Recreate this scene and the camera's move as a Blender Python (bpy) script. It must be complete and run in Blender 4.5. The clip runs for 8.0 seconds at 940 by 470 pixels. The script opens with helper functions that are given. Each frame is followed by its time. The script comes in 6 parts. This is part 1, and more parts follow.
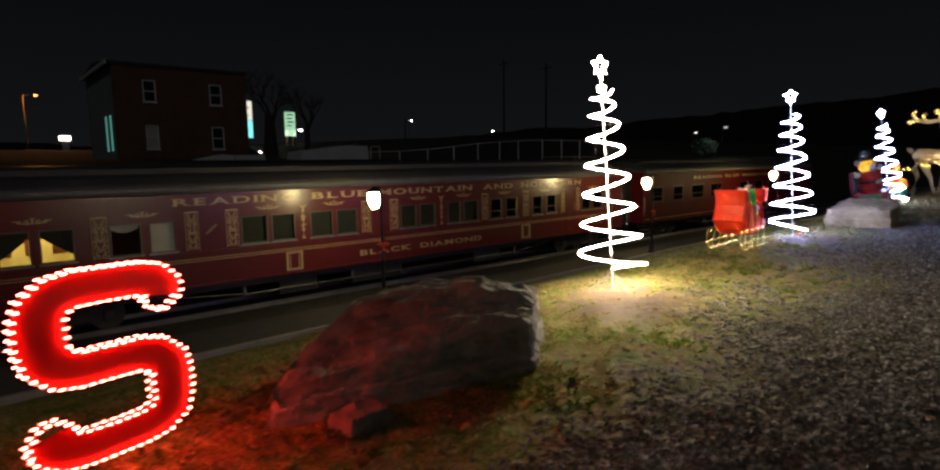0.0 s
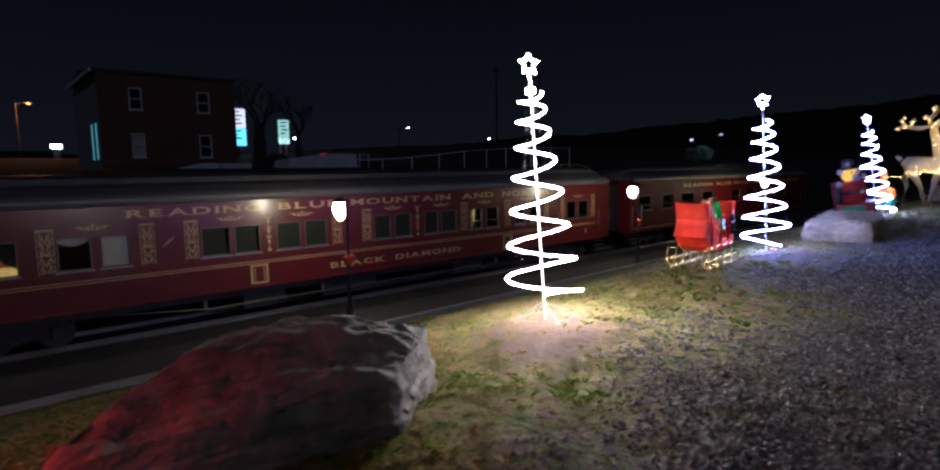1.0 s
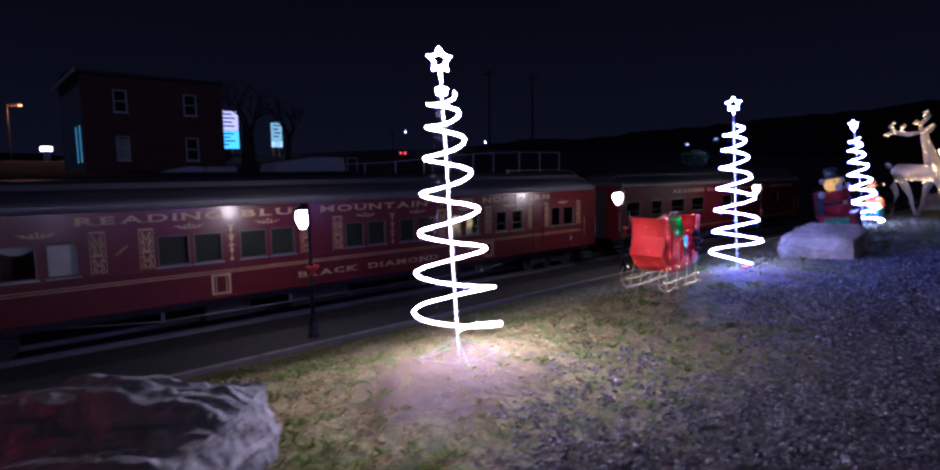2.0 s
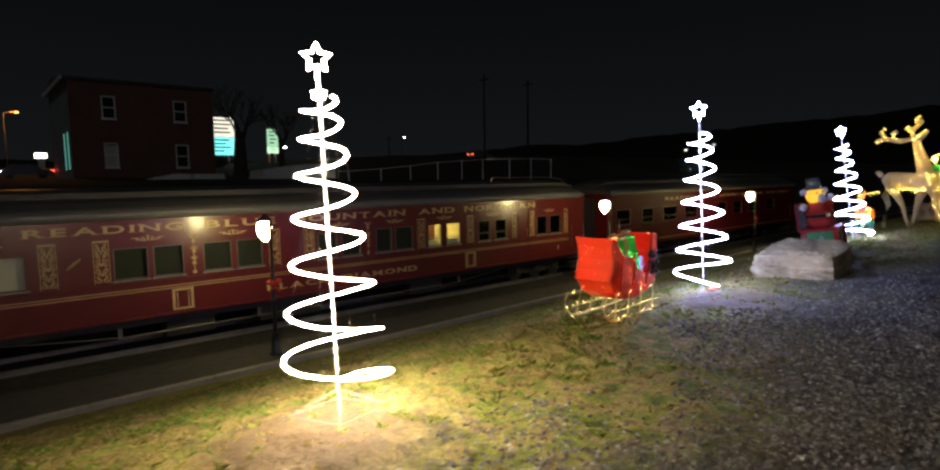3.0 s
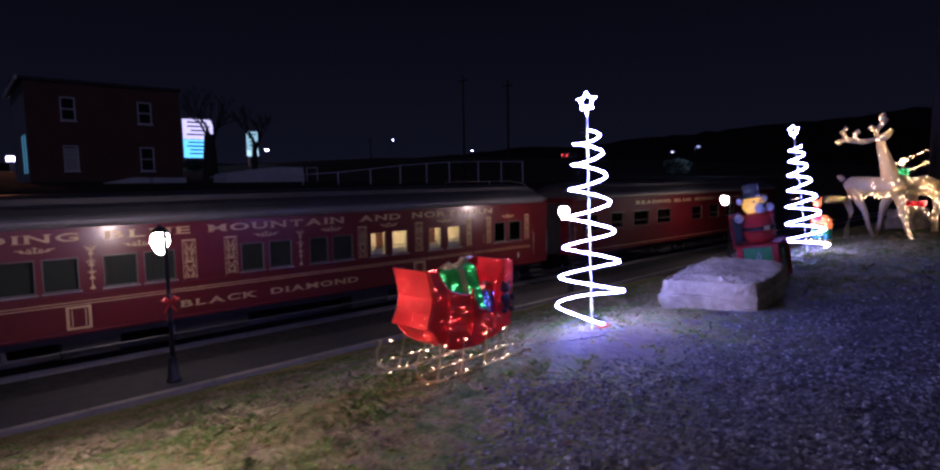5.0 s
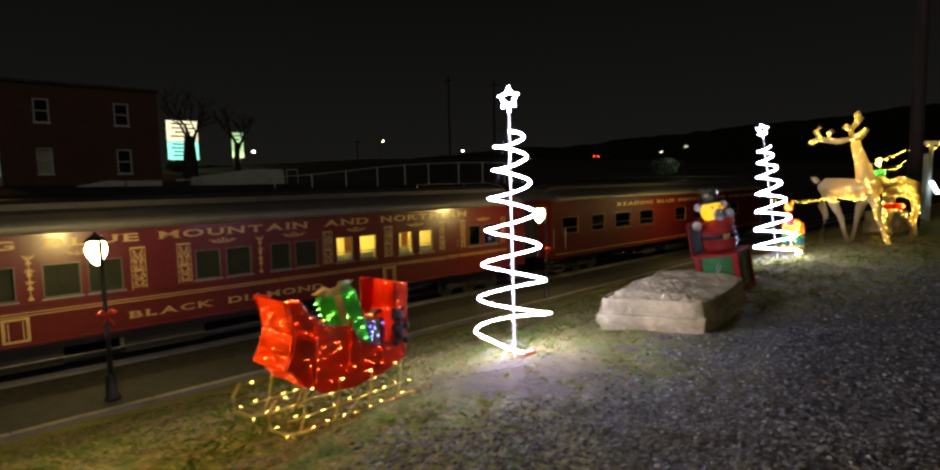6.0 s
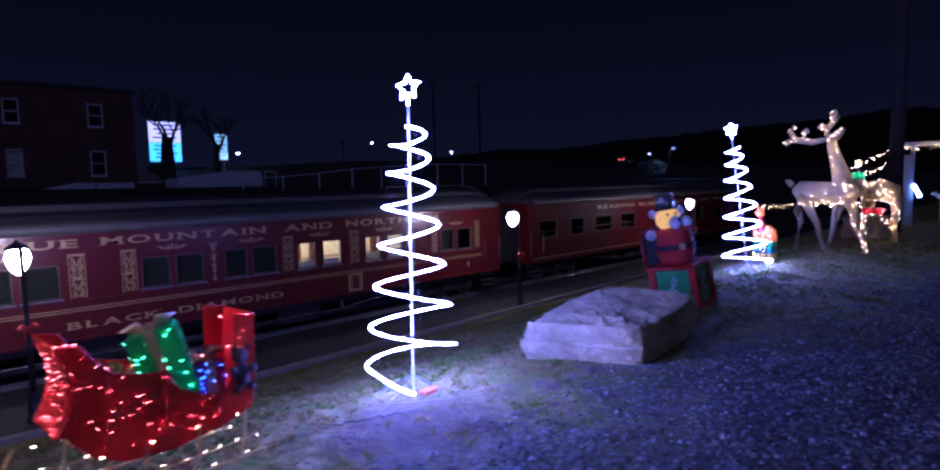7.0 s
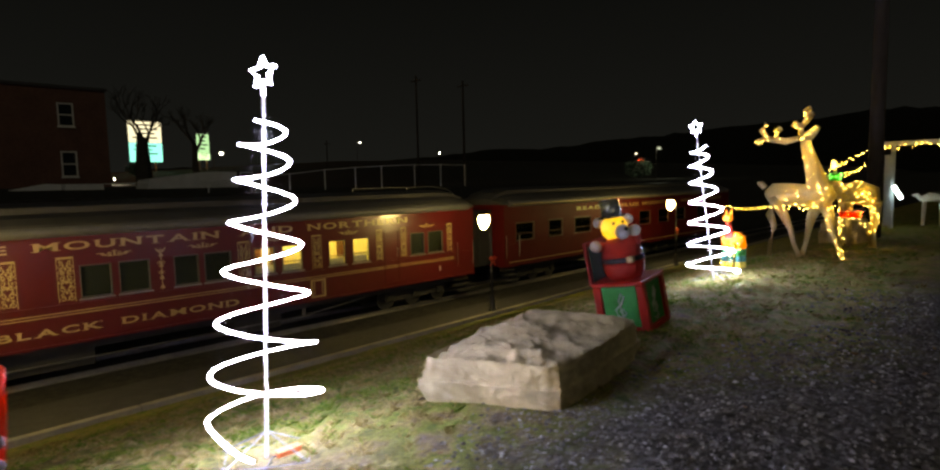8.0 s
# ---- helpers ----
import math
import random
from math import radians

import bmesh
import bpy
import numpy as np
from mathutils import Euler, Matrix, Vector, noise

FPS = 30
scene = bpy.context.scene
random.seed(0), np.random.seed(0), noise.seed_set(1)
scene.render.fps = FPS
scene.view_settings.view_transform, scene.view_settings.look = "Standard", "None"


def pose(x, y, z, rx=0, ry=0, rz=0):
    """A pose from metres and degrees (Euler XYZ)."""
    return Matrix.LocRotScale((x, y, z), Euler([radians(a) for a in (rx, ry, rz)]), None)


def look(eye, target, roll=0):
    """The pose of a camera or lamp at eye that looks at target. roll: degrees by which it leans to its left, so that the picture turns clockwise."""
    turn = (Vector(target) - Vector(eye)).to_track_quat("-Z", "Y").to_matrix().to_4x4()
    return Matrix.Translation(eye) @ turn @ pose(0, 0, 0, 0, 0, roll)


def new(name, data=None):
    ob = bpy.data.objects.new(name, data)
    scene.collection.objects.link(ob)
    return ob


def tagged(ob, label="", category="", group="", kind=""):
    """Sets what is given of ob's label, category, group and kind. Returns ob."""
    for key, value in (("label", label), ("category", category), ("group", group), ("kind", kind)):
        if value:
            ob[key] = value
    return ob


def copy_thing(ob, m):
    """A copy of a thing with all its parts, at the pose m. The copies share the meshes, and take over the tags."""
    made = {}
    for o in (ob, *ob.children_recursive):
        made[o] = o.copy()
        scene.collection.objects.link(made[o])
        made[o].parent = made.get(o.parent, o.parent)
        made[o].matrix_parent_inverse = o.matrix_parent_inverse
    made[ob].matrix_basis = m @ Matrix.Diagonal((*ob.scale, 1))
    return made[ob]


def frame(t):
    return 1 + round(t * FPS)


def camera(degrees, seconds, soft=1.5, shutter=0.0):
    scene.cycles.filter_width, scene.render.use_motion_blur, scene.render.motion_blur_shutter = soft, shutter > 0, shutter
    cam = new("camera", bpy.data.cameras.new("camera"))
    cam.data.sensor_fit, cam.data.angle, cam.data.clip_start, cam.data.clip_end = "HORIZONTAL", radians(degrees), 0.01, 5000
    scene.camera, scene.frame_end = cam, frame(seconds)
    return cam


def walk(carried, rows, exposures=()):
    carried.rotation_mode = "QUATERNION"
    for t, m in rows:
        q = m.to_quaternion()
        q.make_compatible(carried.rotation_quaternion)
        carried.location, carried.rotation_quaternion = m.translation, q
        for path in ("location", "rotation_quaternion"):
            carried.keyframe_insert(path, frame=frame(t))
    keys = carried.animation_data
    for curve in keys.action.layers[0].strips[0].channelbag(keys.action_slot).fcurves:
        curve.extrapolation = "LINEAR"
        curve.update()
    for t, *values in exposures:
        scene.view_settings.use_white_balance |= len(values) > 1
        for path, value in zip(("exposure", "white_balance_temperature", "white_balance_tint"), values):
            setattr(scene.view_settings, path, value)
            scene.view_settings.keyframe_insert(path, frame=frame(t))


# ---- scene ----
cam = camera(78.2, 8.0, soft=2.3, shutter=0.5)
PATH = [
    (0, (4.058, -0.124, 1.406), (2.562, 1.179, 1.157), -0.8),
    (0.5, (4.069, 0.48, 1.429), (2.575, 1.786, 1.185), -0.8),
    (1, (4.016, 1.048, 1.439), (2.52, 2.355, 1.215), -0.9),
    (1.5, (3.962, 1.634, 1.468), (2.469, 2.947, 1.247), -0.7),
    (3, (3.884, 3.345, 1.592), (2.386, 4.656, 1.399), -0.8),
    (3.5, (3.862, 3.949, 1.623), (2.363, 5.259, 1.43), -0.7),
    (4, (3.949, 4.496, 1.649), (2.462, 5.82, 1.464), -0.8),
    (4.5, (3.882, 5.094, 1.627), (2.396, 6.42, 1.444), -0.9),
    (6, (3.838, 6.788, 1.694), (2.372, 8.136, 1.51), -1.2),
    (6.5, (3.842, 7.349, 1.701), (2.382, 8.705, 1.529), -1.5),
    (7, (3.74, 7.958, 1.703), (2.294, 9.328, 1.525), -1.2),
    (7.5, (3.731, 8.542, 1.709), (2.303, 9.931, 1.535), -1.5),
    (8, (3.632, 9.126, 1.738), (2.209, 10.52, 1.559), -1.3),
]
# the display lights fade between warm white and blue, which tints the picture
EXPOSURES = [(0, 1.9, 7700, 14), (0.2, 1.9, 7300, 16), (0.4, 1.9, 5800, 30), (0.8, 1.9, 5600, 32), (1.1, 1.8, 5300, 34), (1.35, 1.35, 3650, 76), (1.7, 1.35, 3650, 76), (2.6, 2.1, 7800, 10), (3.0, 2.1, 7800, 10), (3.4, 2.05, 5500, 34), (4.2, 2.0, 4900, 46), (4.4, 1.65, 4050, 74), (4.8, 1.65, 4050, 74), (5.6, 2.35, 11500, 6), (6.05, 2.35, 11500, 6), (6.4, 1.75, 4600, 74), (7.1, 1.75, 4500, 72), (7.55, 1.7, 4400, 66), (7.8, 2.4, 12500, 2), (8, 2.4, 12500, 2)]
walk(cam, [(t, look(eye, target, roll)) for t, eye, target, roll in PATH], EXPOSURES)

# ---- night sky ----
world = bpy.data.worlds.new("night")
scene.world = world
world.use_nodes = True
wn = world.node_tree.nodes
wl = world.node_tree.links
wbg = wn["Background"]
wtc = wn.new("ShaderNodeTexCoord")
wsep = wn.new("ShaderNodeSeparateXYZ")
wramp = wn.new("ShaderNodeValToRGB")
wl.new(wtc.outputs["Generated"], wsep.inputs[0])
wl.new(wsep.outputs["Z"], wramp.inputs[0])
wramp.color_ramp.elements[0].position = 0.0
wramp.color_ramp.elements[0].color = (0.0040, 0.0048, 0.0062, 1)
wramp.color_ramp.elements[1].position = 0.35
wramp.color_ramp.elements[1].color = (0.0013, 0.0016, 0.0021, 1)
wl.new(wramp.outputs[0], wbg.inputs["Color"])
wbg.inputs["Strength"].default_value = 0.37
# unseen lamp from the camera side, added to brighten the dark building fronts
fill_sun = new("fill_sun", bpy.data.lights.new("fill_sun", "SUN"))
fill_sun.data.energy, fill_sun.data.angle, fill_sun.data.color = 0.024, radians(0.6), (0.85, 0.92, 1.0)
fill_sun.matrix_world = look((60, -30, 60), (0, 10, 0))

ROPE = 58.0        # glow of the rope lights
LANTERN = 26.0     # glow of the platform lanterns


# ---- materials ----
def mat(name, col, rough=0.7, metal=0.0, scale=8.0, var=0.25, bump=0.0, bscale=None, coat=0.0, col2=None, detail=6.0):
    m = bpy.data.materials.new(name)
    m.use_nodes = True
    nt = m.node_tree
    p = nt.nodes["Principled BSDF"]
    p.inputs["Roughness"].default_value = rough
    p.inputs["Metallic"].default_value = metal
    if coat:
        p.inputs["Coat Weight"].default_value = coat
        p.inputs["Coat Roughness"].default_value = 0.15
    tc = nt.nodes.new("ShaderNodeTexCoord")
    n = nt.nodes.new("ShaderNodeTexNoise")
    n.inputs["Scale"].default_value = scale
    n.inputs["Detail"].default_value = detail
    nt.links.new(tc.outputs["Object"], n.inputs["Vector"])
    n2 = nt.nodes.new("ShaderNodeTexNoise")
    n2.inputs["Scale"].default_value = scale * 0.17
    nt.links.new(tc.outputs["Object"], n2.inputs["Vector"])
    mul = nt.nodes.new("ShaderNodeMath")
    mul.operation = "ADD"
    nt.links.new(n.outputs["Fac"], mul.inputs[0])
    nt.links.new(n2.outputs["Fac"], mul.inputs[1])
    r = nt.nodes.new("ShaderNodeValToRGB")
    r.color_ramp.elements[0].position = 0.25
    r.color_ramp.elements[1].position = 0.75
    half = nt.nodes.new("ShaderNodeMath")
    half.operation = "MULTIPLY"
    half.inputs[1].default_value = 0.5
    nt.links.new(mul.outputs[0], half.inputs[0])
    nt.links.new(half.outputs[0], r.inputs[0])
    lo = tuple(c * (1 - var) for c in col)
    hi = col2 if col2 else tuple(min(1, c * (1 + var)) for c in col)
    r.color_ramp.elements[0].color = (*lo, 1)
    r.color_ramp.elements[1].color = (*hi, 1)
    nt.links.new(r.outputs[0], p.inputs["Base Color"])
    if bump:
        b = nt.nodes.new("ShaderNodeBump")
        b.inputs["Strength"].default_value = bump
        b.inputs["Distance"].default_value = 0.02
        n3 = nt.nodes.new("ShaderNodeTexNoise")
        n3.inputs["Scale"].default_value = bscale or scale * 2
        n3.inputs["Detail"].default_value = 8
        nt.links.new(tc.outputs["Object"], n3.inputs["Vector"])
        nt.links.new(n3.outputs["Fac"], b.inputs["Height"])
        nt.links.new(b.outputs[0], p.inputs["Normal"])
    return m


def glow(name, col, strength):
    m = bpy.data.materials.new(name)
    m.use_nodes = True
    nt = m.node_tree
    nt.nodes.remove(nt.nodes["Principled BSDF"])
    e = nt.nodes.new("ShaderNodeEmission")
    e.inputs["Color"].default_value = (*col, 1)
    e.inputs["Strength"].default_value = strength
    nt.links.new(e.outputs[0], nt.nodes["Material Output"].inputs["Surface"])
    return m


def pane_mat(name, tint, rough=0.03):
    m = bpy.data.materials.new(name)
    m.use_nodes = True
    nt = m.node_tree
    nt.nodes.remove(nt.nodes["Principled BSDF"])
    t = nt.nodes.new("ShaderNodeBsdfTransparent")
    t.inputs[0].default_value = (*tint, 1)
    g = nt.nodes.new("ShaderNodeBsdfGlossy")
    g.inputs["Roughness"].default_value = rough
    f = nt.nodes.new("ShaderNodeFresnel")
    f.inputs[0].default_value = 1.5
    mx = nt.nodes.new("ShaderNodeMixShader")
    nt.links.new(f.outputs[0], mx.inputs[0])
    nt.links.new(t.outputs[0], mx.inputs[1])
    nt.links.new(g.outputs[0], mx.inputs[2])
    nt.links.new(mx.outputs[0], nt.nodes["Material Output"].inputs["Surface"])
    return m


def mesh_net_mat(name, col, gap=0.35, scale=90.0):
    """Open tinsel netting: fine threads with holes between them."""
    m = bpy.data.materials.new(name)
    m.use_nodes = True
    nt = m.node_tree
    p = nt.nodes["Principled BSDF"]
    p.inputs["Base Color"].default_value = (*col, 1)
    p.inputs["Roughness"].default_value = 0.35
    tc = nt.nodes.new("ShaderNodeTexCoord")
    n = nt.nodes.new("ShaderNodeTexNoise")
    n.inputs["Scale"].default_value = scale
    n.inputs["Detail"].default_value = 3
    nt.links.new(tc.outputs["Object"], n.inputs["Vector"])
    lt = nt.nodes.new("ShaderNodeMath")
    lt.operation = "LESS_THAN"
    lt.inputs[1].default_value = gap
    nt.links.new(n.outputs["Fac"], lt.inputs[0])
    t = nt.nodes.new("ShaderNodeBsdfTransparent")
    thin = nt.nodes.new("ShaderNodeBsdfTranslucent")
    thin.inputs["Color"].default_value = (*col, 1)
    both = nt.nodes.new("ShaderNodeMixShader")
    both.inputs[0].default_value = 0.45
    nt.links.new(p.outputs[0], both.inputs[1])
    nt.links.new(thin.outputs[0], both.inputs[2])
    mx = nt.nodes.new("ShaderNodeMixShader")
    nt.links.new(lt.outputs[0], mx.inputs[0])
    nt.links.new(both.outputs[0], mx.inputs[1])
    nt.links.new(t.outputs[0], mx.inputs[2])
    nt.links.new(mx.outputs[0], nt.nodes["Material Output"].inputs["Surface"])
    return m


M_red = mat("maroon_paint", (0.105, 0.0095, 0.0125), 0.32, scale=3, var=0.18, bump=0.05, bscale=6, coat=0.35)
M_red2 = mat("maroon_paint_dull", (0.10, 0.0065, 0.008), 0.55, scale=3, var=0.2, bump=0.05, bscale=6)
M_red2.node_tree.nodes["Principled BSDF"].inputs["Specular IOR Level"].default_value = 0.2
M_roof = mat("roof_paint", (0.055, 0.055, 0.058), 0.5, scale=2, var=0.3, bump=0.1)
M_eave = mat("eave_paint", (0.12, 0.122, 0.13), 0.38, scale=3, var=0.25, bump=0.1)
M_gold = mat("gold_leaf", (0.50, 0.36, 0.18), 0.5, 0.1, scale=20, var=0.25)
M_frame = mat("window_wood", (0.10, 0.035, 0.025), 0.4, scale=10, var=0.3)
M_sash = mat("metal_sash", (0.12, 0.105, 0.09), 0.4, 0.35, scale=10, var=0.35)
M_under = mat("underframe_black", (0.02, 0.02, 0.02), 0.65, scale=6, var=0.4)
M_steel = mat("worn_steel", (0.35, 0.35, 0.36), 0.35, 0.9, scale=12, var=0.3)
M_dull = mat("dull_steel", (0.13, 0.13, 0.135), 0.5, 0.6, scale=12, var=0.3)
M_cream = mat("cream_panel", (0.62, 0.56, 0.40), 0.7, scale=5, var=0.2)
M_blind = mat("window_blind", (0.55, 0.53, 0.46), 0.8, scale=12, var=0.12)
M_shade = mat("green_shade", (0.017, 0.022, 0.018), 0.8, scale=12, var=0.3)
M_glass = pane_mat("window_glass", (0.85, 0.88, 0.86))
M_lampglow = glow("carriage_lamp_glow", (1.0, 0.80, 0.26), 6.5)
M_black = mat("black_iron", (0.018, 0.018, 0.02), 0.45, scale=14, var=0.4)
M_bow = mat("red_ribbon", (0.55, 0.04, 0.02), 0.5, scale=30, var=0.3)
M_lantern = glow("lantern_glow", (1.0, 0.86, 0.45), LANTERN)
M_rope1 = glow("warm_rope_glow", (1.0, 0.90, 0.74), ROPE)
M_rope2 = glow("cool_rope_glow", (0.345, 0.44, 1.03), ROPE)
M_white = mat("white_coated_wire", (0.55, 0.55, 0.53), 0.45, scale=30, var=0.1)
M_guy = mat("dark_guy_wire", (0.02, 0.02, 0.02), 0.5, scale=30, var=0.1)
M_wire = mat("grey_wire", (0.20, 0.20, 0.20), 0.5, scale=30, var=0.1)
M_rock = mat("limestone", (0.40, 0.30, 0.145), 0.9, scale=7.0, var=0.6, bump=0.9, bscale=28, col2=(0.70, 0.58, 0.34), detail=12)
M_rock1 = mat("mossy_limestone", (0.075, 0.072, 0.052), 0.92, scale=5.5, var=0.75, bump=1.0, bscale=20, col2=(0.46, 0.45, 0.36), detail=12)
M_net_red = mesh_net_mat("red_tinsel", (0.84, 0.060, 0.020), 0.38)
M_net_green = mesh_net_mat("green_tinsel", (0.03, 0.62, 0.13), 0.33)
M_net_purple = mesh_net_mat("purple_tinsel", (0.35, 0.06, 0.22), 0.42)
M_net_gold = mesh_net_mat("gold_tinsel", (0.62, 0.48, 0.18), 0.42, 120)
M_net_gold2 = mesh_net_mat("pale_tinsel", (0.56, 0.46, 0.22), 0.38, 120)
M_plush = mat("dark_brown_plush", (0.085, 0.055, 0.05), 0.9, scale=60, var=0.35, bump=.6, bscale=140)
M_tan = mat("tan_ribbon", (0.6, 0.42, 0.22), 0.5, scale=30, var=0.2)
M_redbulb = glow("red_bulb_glow", (1.0, 0.12, 0.04), 12.0)
M_warmbulb = glow("warm_bulb_glow", (1.0, 0.71, 0.19), 14.0)
M_sleighbulb = glow("sleigh_bulb_glow", (1.0, 0.17, 0.07), 16.0)
M_greenbulb = glow("green_bulb_glow", (0.08, 1.0, 0.20), 8.0)
M_bluebulb = glow("blue_bulb_glow", (0.10, 0.22, 1.0), 8.0)
M_Sbulb = glow("s_bulb_glow", (1.0, 0.060, 0.050), 42.0)
M_Spanel = mat("red_sign_panel", (0.29, 0.007, 0.006), 0.55, scale=6, var=0.25)
M_asphalt = mat("platform_asphalt", (0.038, 0.038, 0.038), 0.9, scale=20, var=0.4, bump=0.5, bscale=80)
M_curb = mat("kerb_concrete", (0.24, 0.225, 0.185), 0.9, scale=9, var=0.3, bump=0.3, bscale=40)
M_brick = mat("dark_brick", (0.15, 0.07, 0.052), 0.9, scale=4, var=0.35, bump=0.3, bscale=10)
M_trim = mat("white_trim", (0.72, 0.72, 0.70), 0.6, scale=4, var=0.15)
M_siding = mat("grey_siding", (0.30, 0.33, 0.36), 0.7, scale=2, var=0.2)
M_tin = mat("galvanised_sheet", (0.70, 0.72, 0.74), 0.5, 0.0, scale=2, var=0.2)
M_bark = mat("bark", (0.05, 0.042, 0.035), 0.95, scale=8, var=0.4, bump=0.6)
M_pole = mat("creosoted_wood", (0.035, 0.028, 0.024), 0.9, scale=5, var=0.4, bump=0.4)
M_hill = mat("dark_woods", (0.012, 0.014, 0.012), 1.0, scale=0.05, var=0.4)


# ---- mesh helpers ----
def part(name, bm, material, parent=None, label="", smooth=False):
    me = bpy.data.meshes.new(name)
    bm.to_mesh(me)
    bm.free()
    mats = material if isinstance(material, (list, tuple)) else [material]
    for m in mats:
        me.materials.append(m)
    if smooth:
        for f in me.polygons:
            f.use_smooth = True
    ob = new(name, me)
    if parent is not None:
        ob.parent = parent
    if label:
        tagged(ob, label)
    return ob


def share(name, me, parent, loc=(0, 0, 0), rz=0.0):
    ob = new(name, me)
    ob.parent = parent
    ob.location = loc
    ob.rotation_euler = (0, 0, rz)
    return ob


def thing(name, loc, label, category, group="", kind="", rz=0.0):
    ob = new(name)
    ob.empty_display_size = 0.1
    ob.location = loc
    ob.rotation_euler = (0, 0, rz)
    return tagged(ob, label, category, group, kind)


def box(bm, x0, x1, y0, y1, z0, z1, mi=0):
    v = [bm.verts.new(c) for c in ((x0, y0, z0), (x1, y0, z0), (x1, y1, z0), (x0, y1, z0), (x0, y0, z1), (x1, y0, z1), (x1, y1, z1), (x0, y1, z1))]
    for q in ((0, 3, 2, 1), (4, 5, 6, 7), (0, 1, 5, 4), (1, 2, 6, 5), (2, 3, 7, 6), (3, 0, 4, 7)):
        f = bm.faces.new([v[i] for i in q])
        f.material_index = mi
    return v


def bevel(bm, w, seg=2):
    bmesh.ops.bevel(bm, geom=list(bm.edges), offset=w, segments=seg, affect="EDGES", profile=0.5)


def tube(bm, pts, rad, n=6, closed=False, mi=0, caps=True):
    """A tube along pts; rad is one radius or one a point."""
    pts = [Vector(p) for p in pts]
    k = len(pts)
    rings = []
    up = Vector((0, 0, 1))
    for i, p in enumerate(pts):
        a = pts[i - 1] if (i or closed) else p
        b = pts[(i + 1) % k] if (i < k - 1 or closed) else p
        d = (b - a)
        d = d.normalized() if d.length > 1e-9 else Vector((0, 0, 1))
        s = d.cross(up)
        if s.length < 0.05:
            s = d.cross(Vector((1, 0, 0)))
        s.normalize()
        w = s.cross(d).normalized()
        r = rad[i] if isinstance(rad, (list, tuple)) else rad
        rings.append([bm.verts.new(p + (s * math.cos(2 * math.pi * j / n) + w * math.sin(2 * math.pi * j / n)) * r) for j in range(n)])
    for i in range(k if closed else k - 1):
        A, B = rings[i], rings[(i + 1) % k]
        for j in range(n):
            f = bm.faces.new((A[j], A[(j + 1) % n], B[(j + 1) % n], B[j]))
            f.material_index = mi
    if not closed and caps:
        for R in (rings[0], rings[-1]):
            try:
                f = bm.faces.new(R)
                f.material_index = mi
            except ValueError:
                pass


def lathe(bm, prof, n=16, centre=(0, 0, 0), mi=0):
    """prof: (radius, z) from the bottom to the top."""
    cx, cy, cz = centre
    rings = [[bm.verts.new((cx + r * math.cos(2 * math.pi * j / n), cy + r * math.sin(2 * math.pi * j / n), cz + z)) for j in range(n)] for r, z in prof]
    for A, B in zip(rings, rings[1:]):
        for j in range(n):
            bm.faces.new((A[j], A[(j + 1) % n], B[(j + 1) % n], B[j])).material_index = mi
    bm.faces.new(rings[0][::-1]).material_index = mi
    bm.faces.new(rings[-1]).material_index = mi


def ball(bm, c, r, n=8, m=6, mi=0, sc=(1, 1, 1), rot=None):
    rings = []
    for i in range(1, m):
        a = math.pi * i / m
        row = []
        for j in range(n):
            b = 2 * math.pi * j / n
            p = Vector((math.sin(a) * math.cos(b) * sc[0], math.sin(a) * math.sin(b) * sc[1], math.cos(a) * sc[2])) * r
            if rot:
                p = rot @ p
            row.append(bm.verts.new(Vector(c) + p))
        rings.append(row)
    ends = []
    for s in (1, -1):
        p = Vector((0, 0, s * r * sc[2]))
        if rot:
            p = rot @ p
        ends.append(bm.verts.new(Vector(c) + p))
    for A, B in zip(rings, rings[1:]):
        for j in range(n):
            bm.faces.new((A[j], B[j], B[(j + 1) % n], A[(j + 1) % n])).material_index = mi
    for j in range(n):
        bm.faces.new((ends[0], rings[0][j], rings[0][(j + 1) % n])).material_index = mi
        bm.faces.new((ends[1], rings[-1][(j + 1) % n], rings[-1][j])).material_index = mi


def bulb(bm, c, r, mi=0):
    x, y, z = c
    v = [bm.verts.new(p) for p in ((x + r, y, z), (x, y + r, z), (x - r, y, z), (x, y - r, z), (x, y, z + r), (x, y, z - r))]
    for i in range(4):
        bm.faces.new((v[i], v[(i + 1) % 4], v[4])).material_index = mi
        bm.faces.new((v[(i + 1) % 4], v[i], v[5])).material_index = mi


def prism(bm, prof, a0, a1, axis="x", mi=0):
    """A closed outline prof of two coordinates, drawn out along the axis from a0 to a1."""
    def p3(p, a):
        return {"x": (a, p[0], p[1]), "y": (p[0], a, p[1]), "z": (p[0], p[1], a)}[axis]
    A = [bm.verts.new(p3(p, a0)) for p in prof]
    B = [bm.verts.new(p3(p, a1)) for p in prof]
    n = len(prof)
    for i in range(n):
        bm.faces.new((A[i], A[(i + 1) % n], B[(i + 1) % n], B[i])).material_index = mi
    bm.faces.new(A[::-1]).material_index = mi
    bm.faces.new(B).material_index = mi
    bmesh.ops.recalc_face_normals(bm, faces=bm.faces)


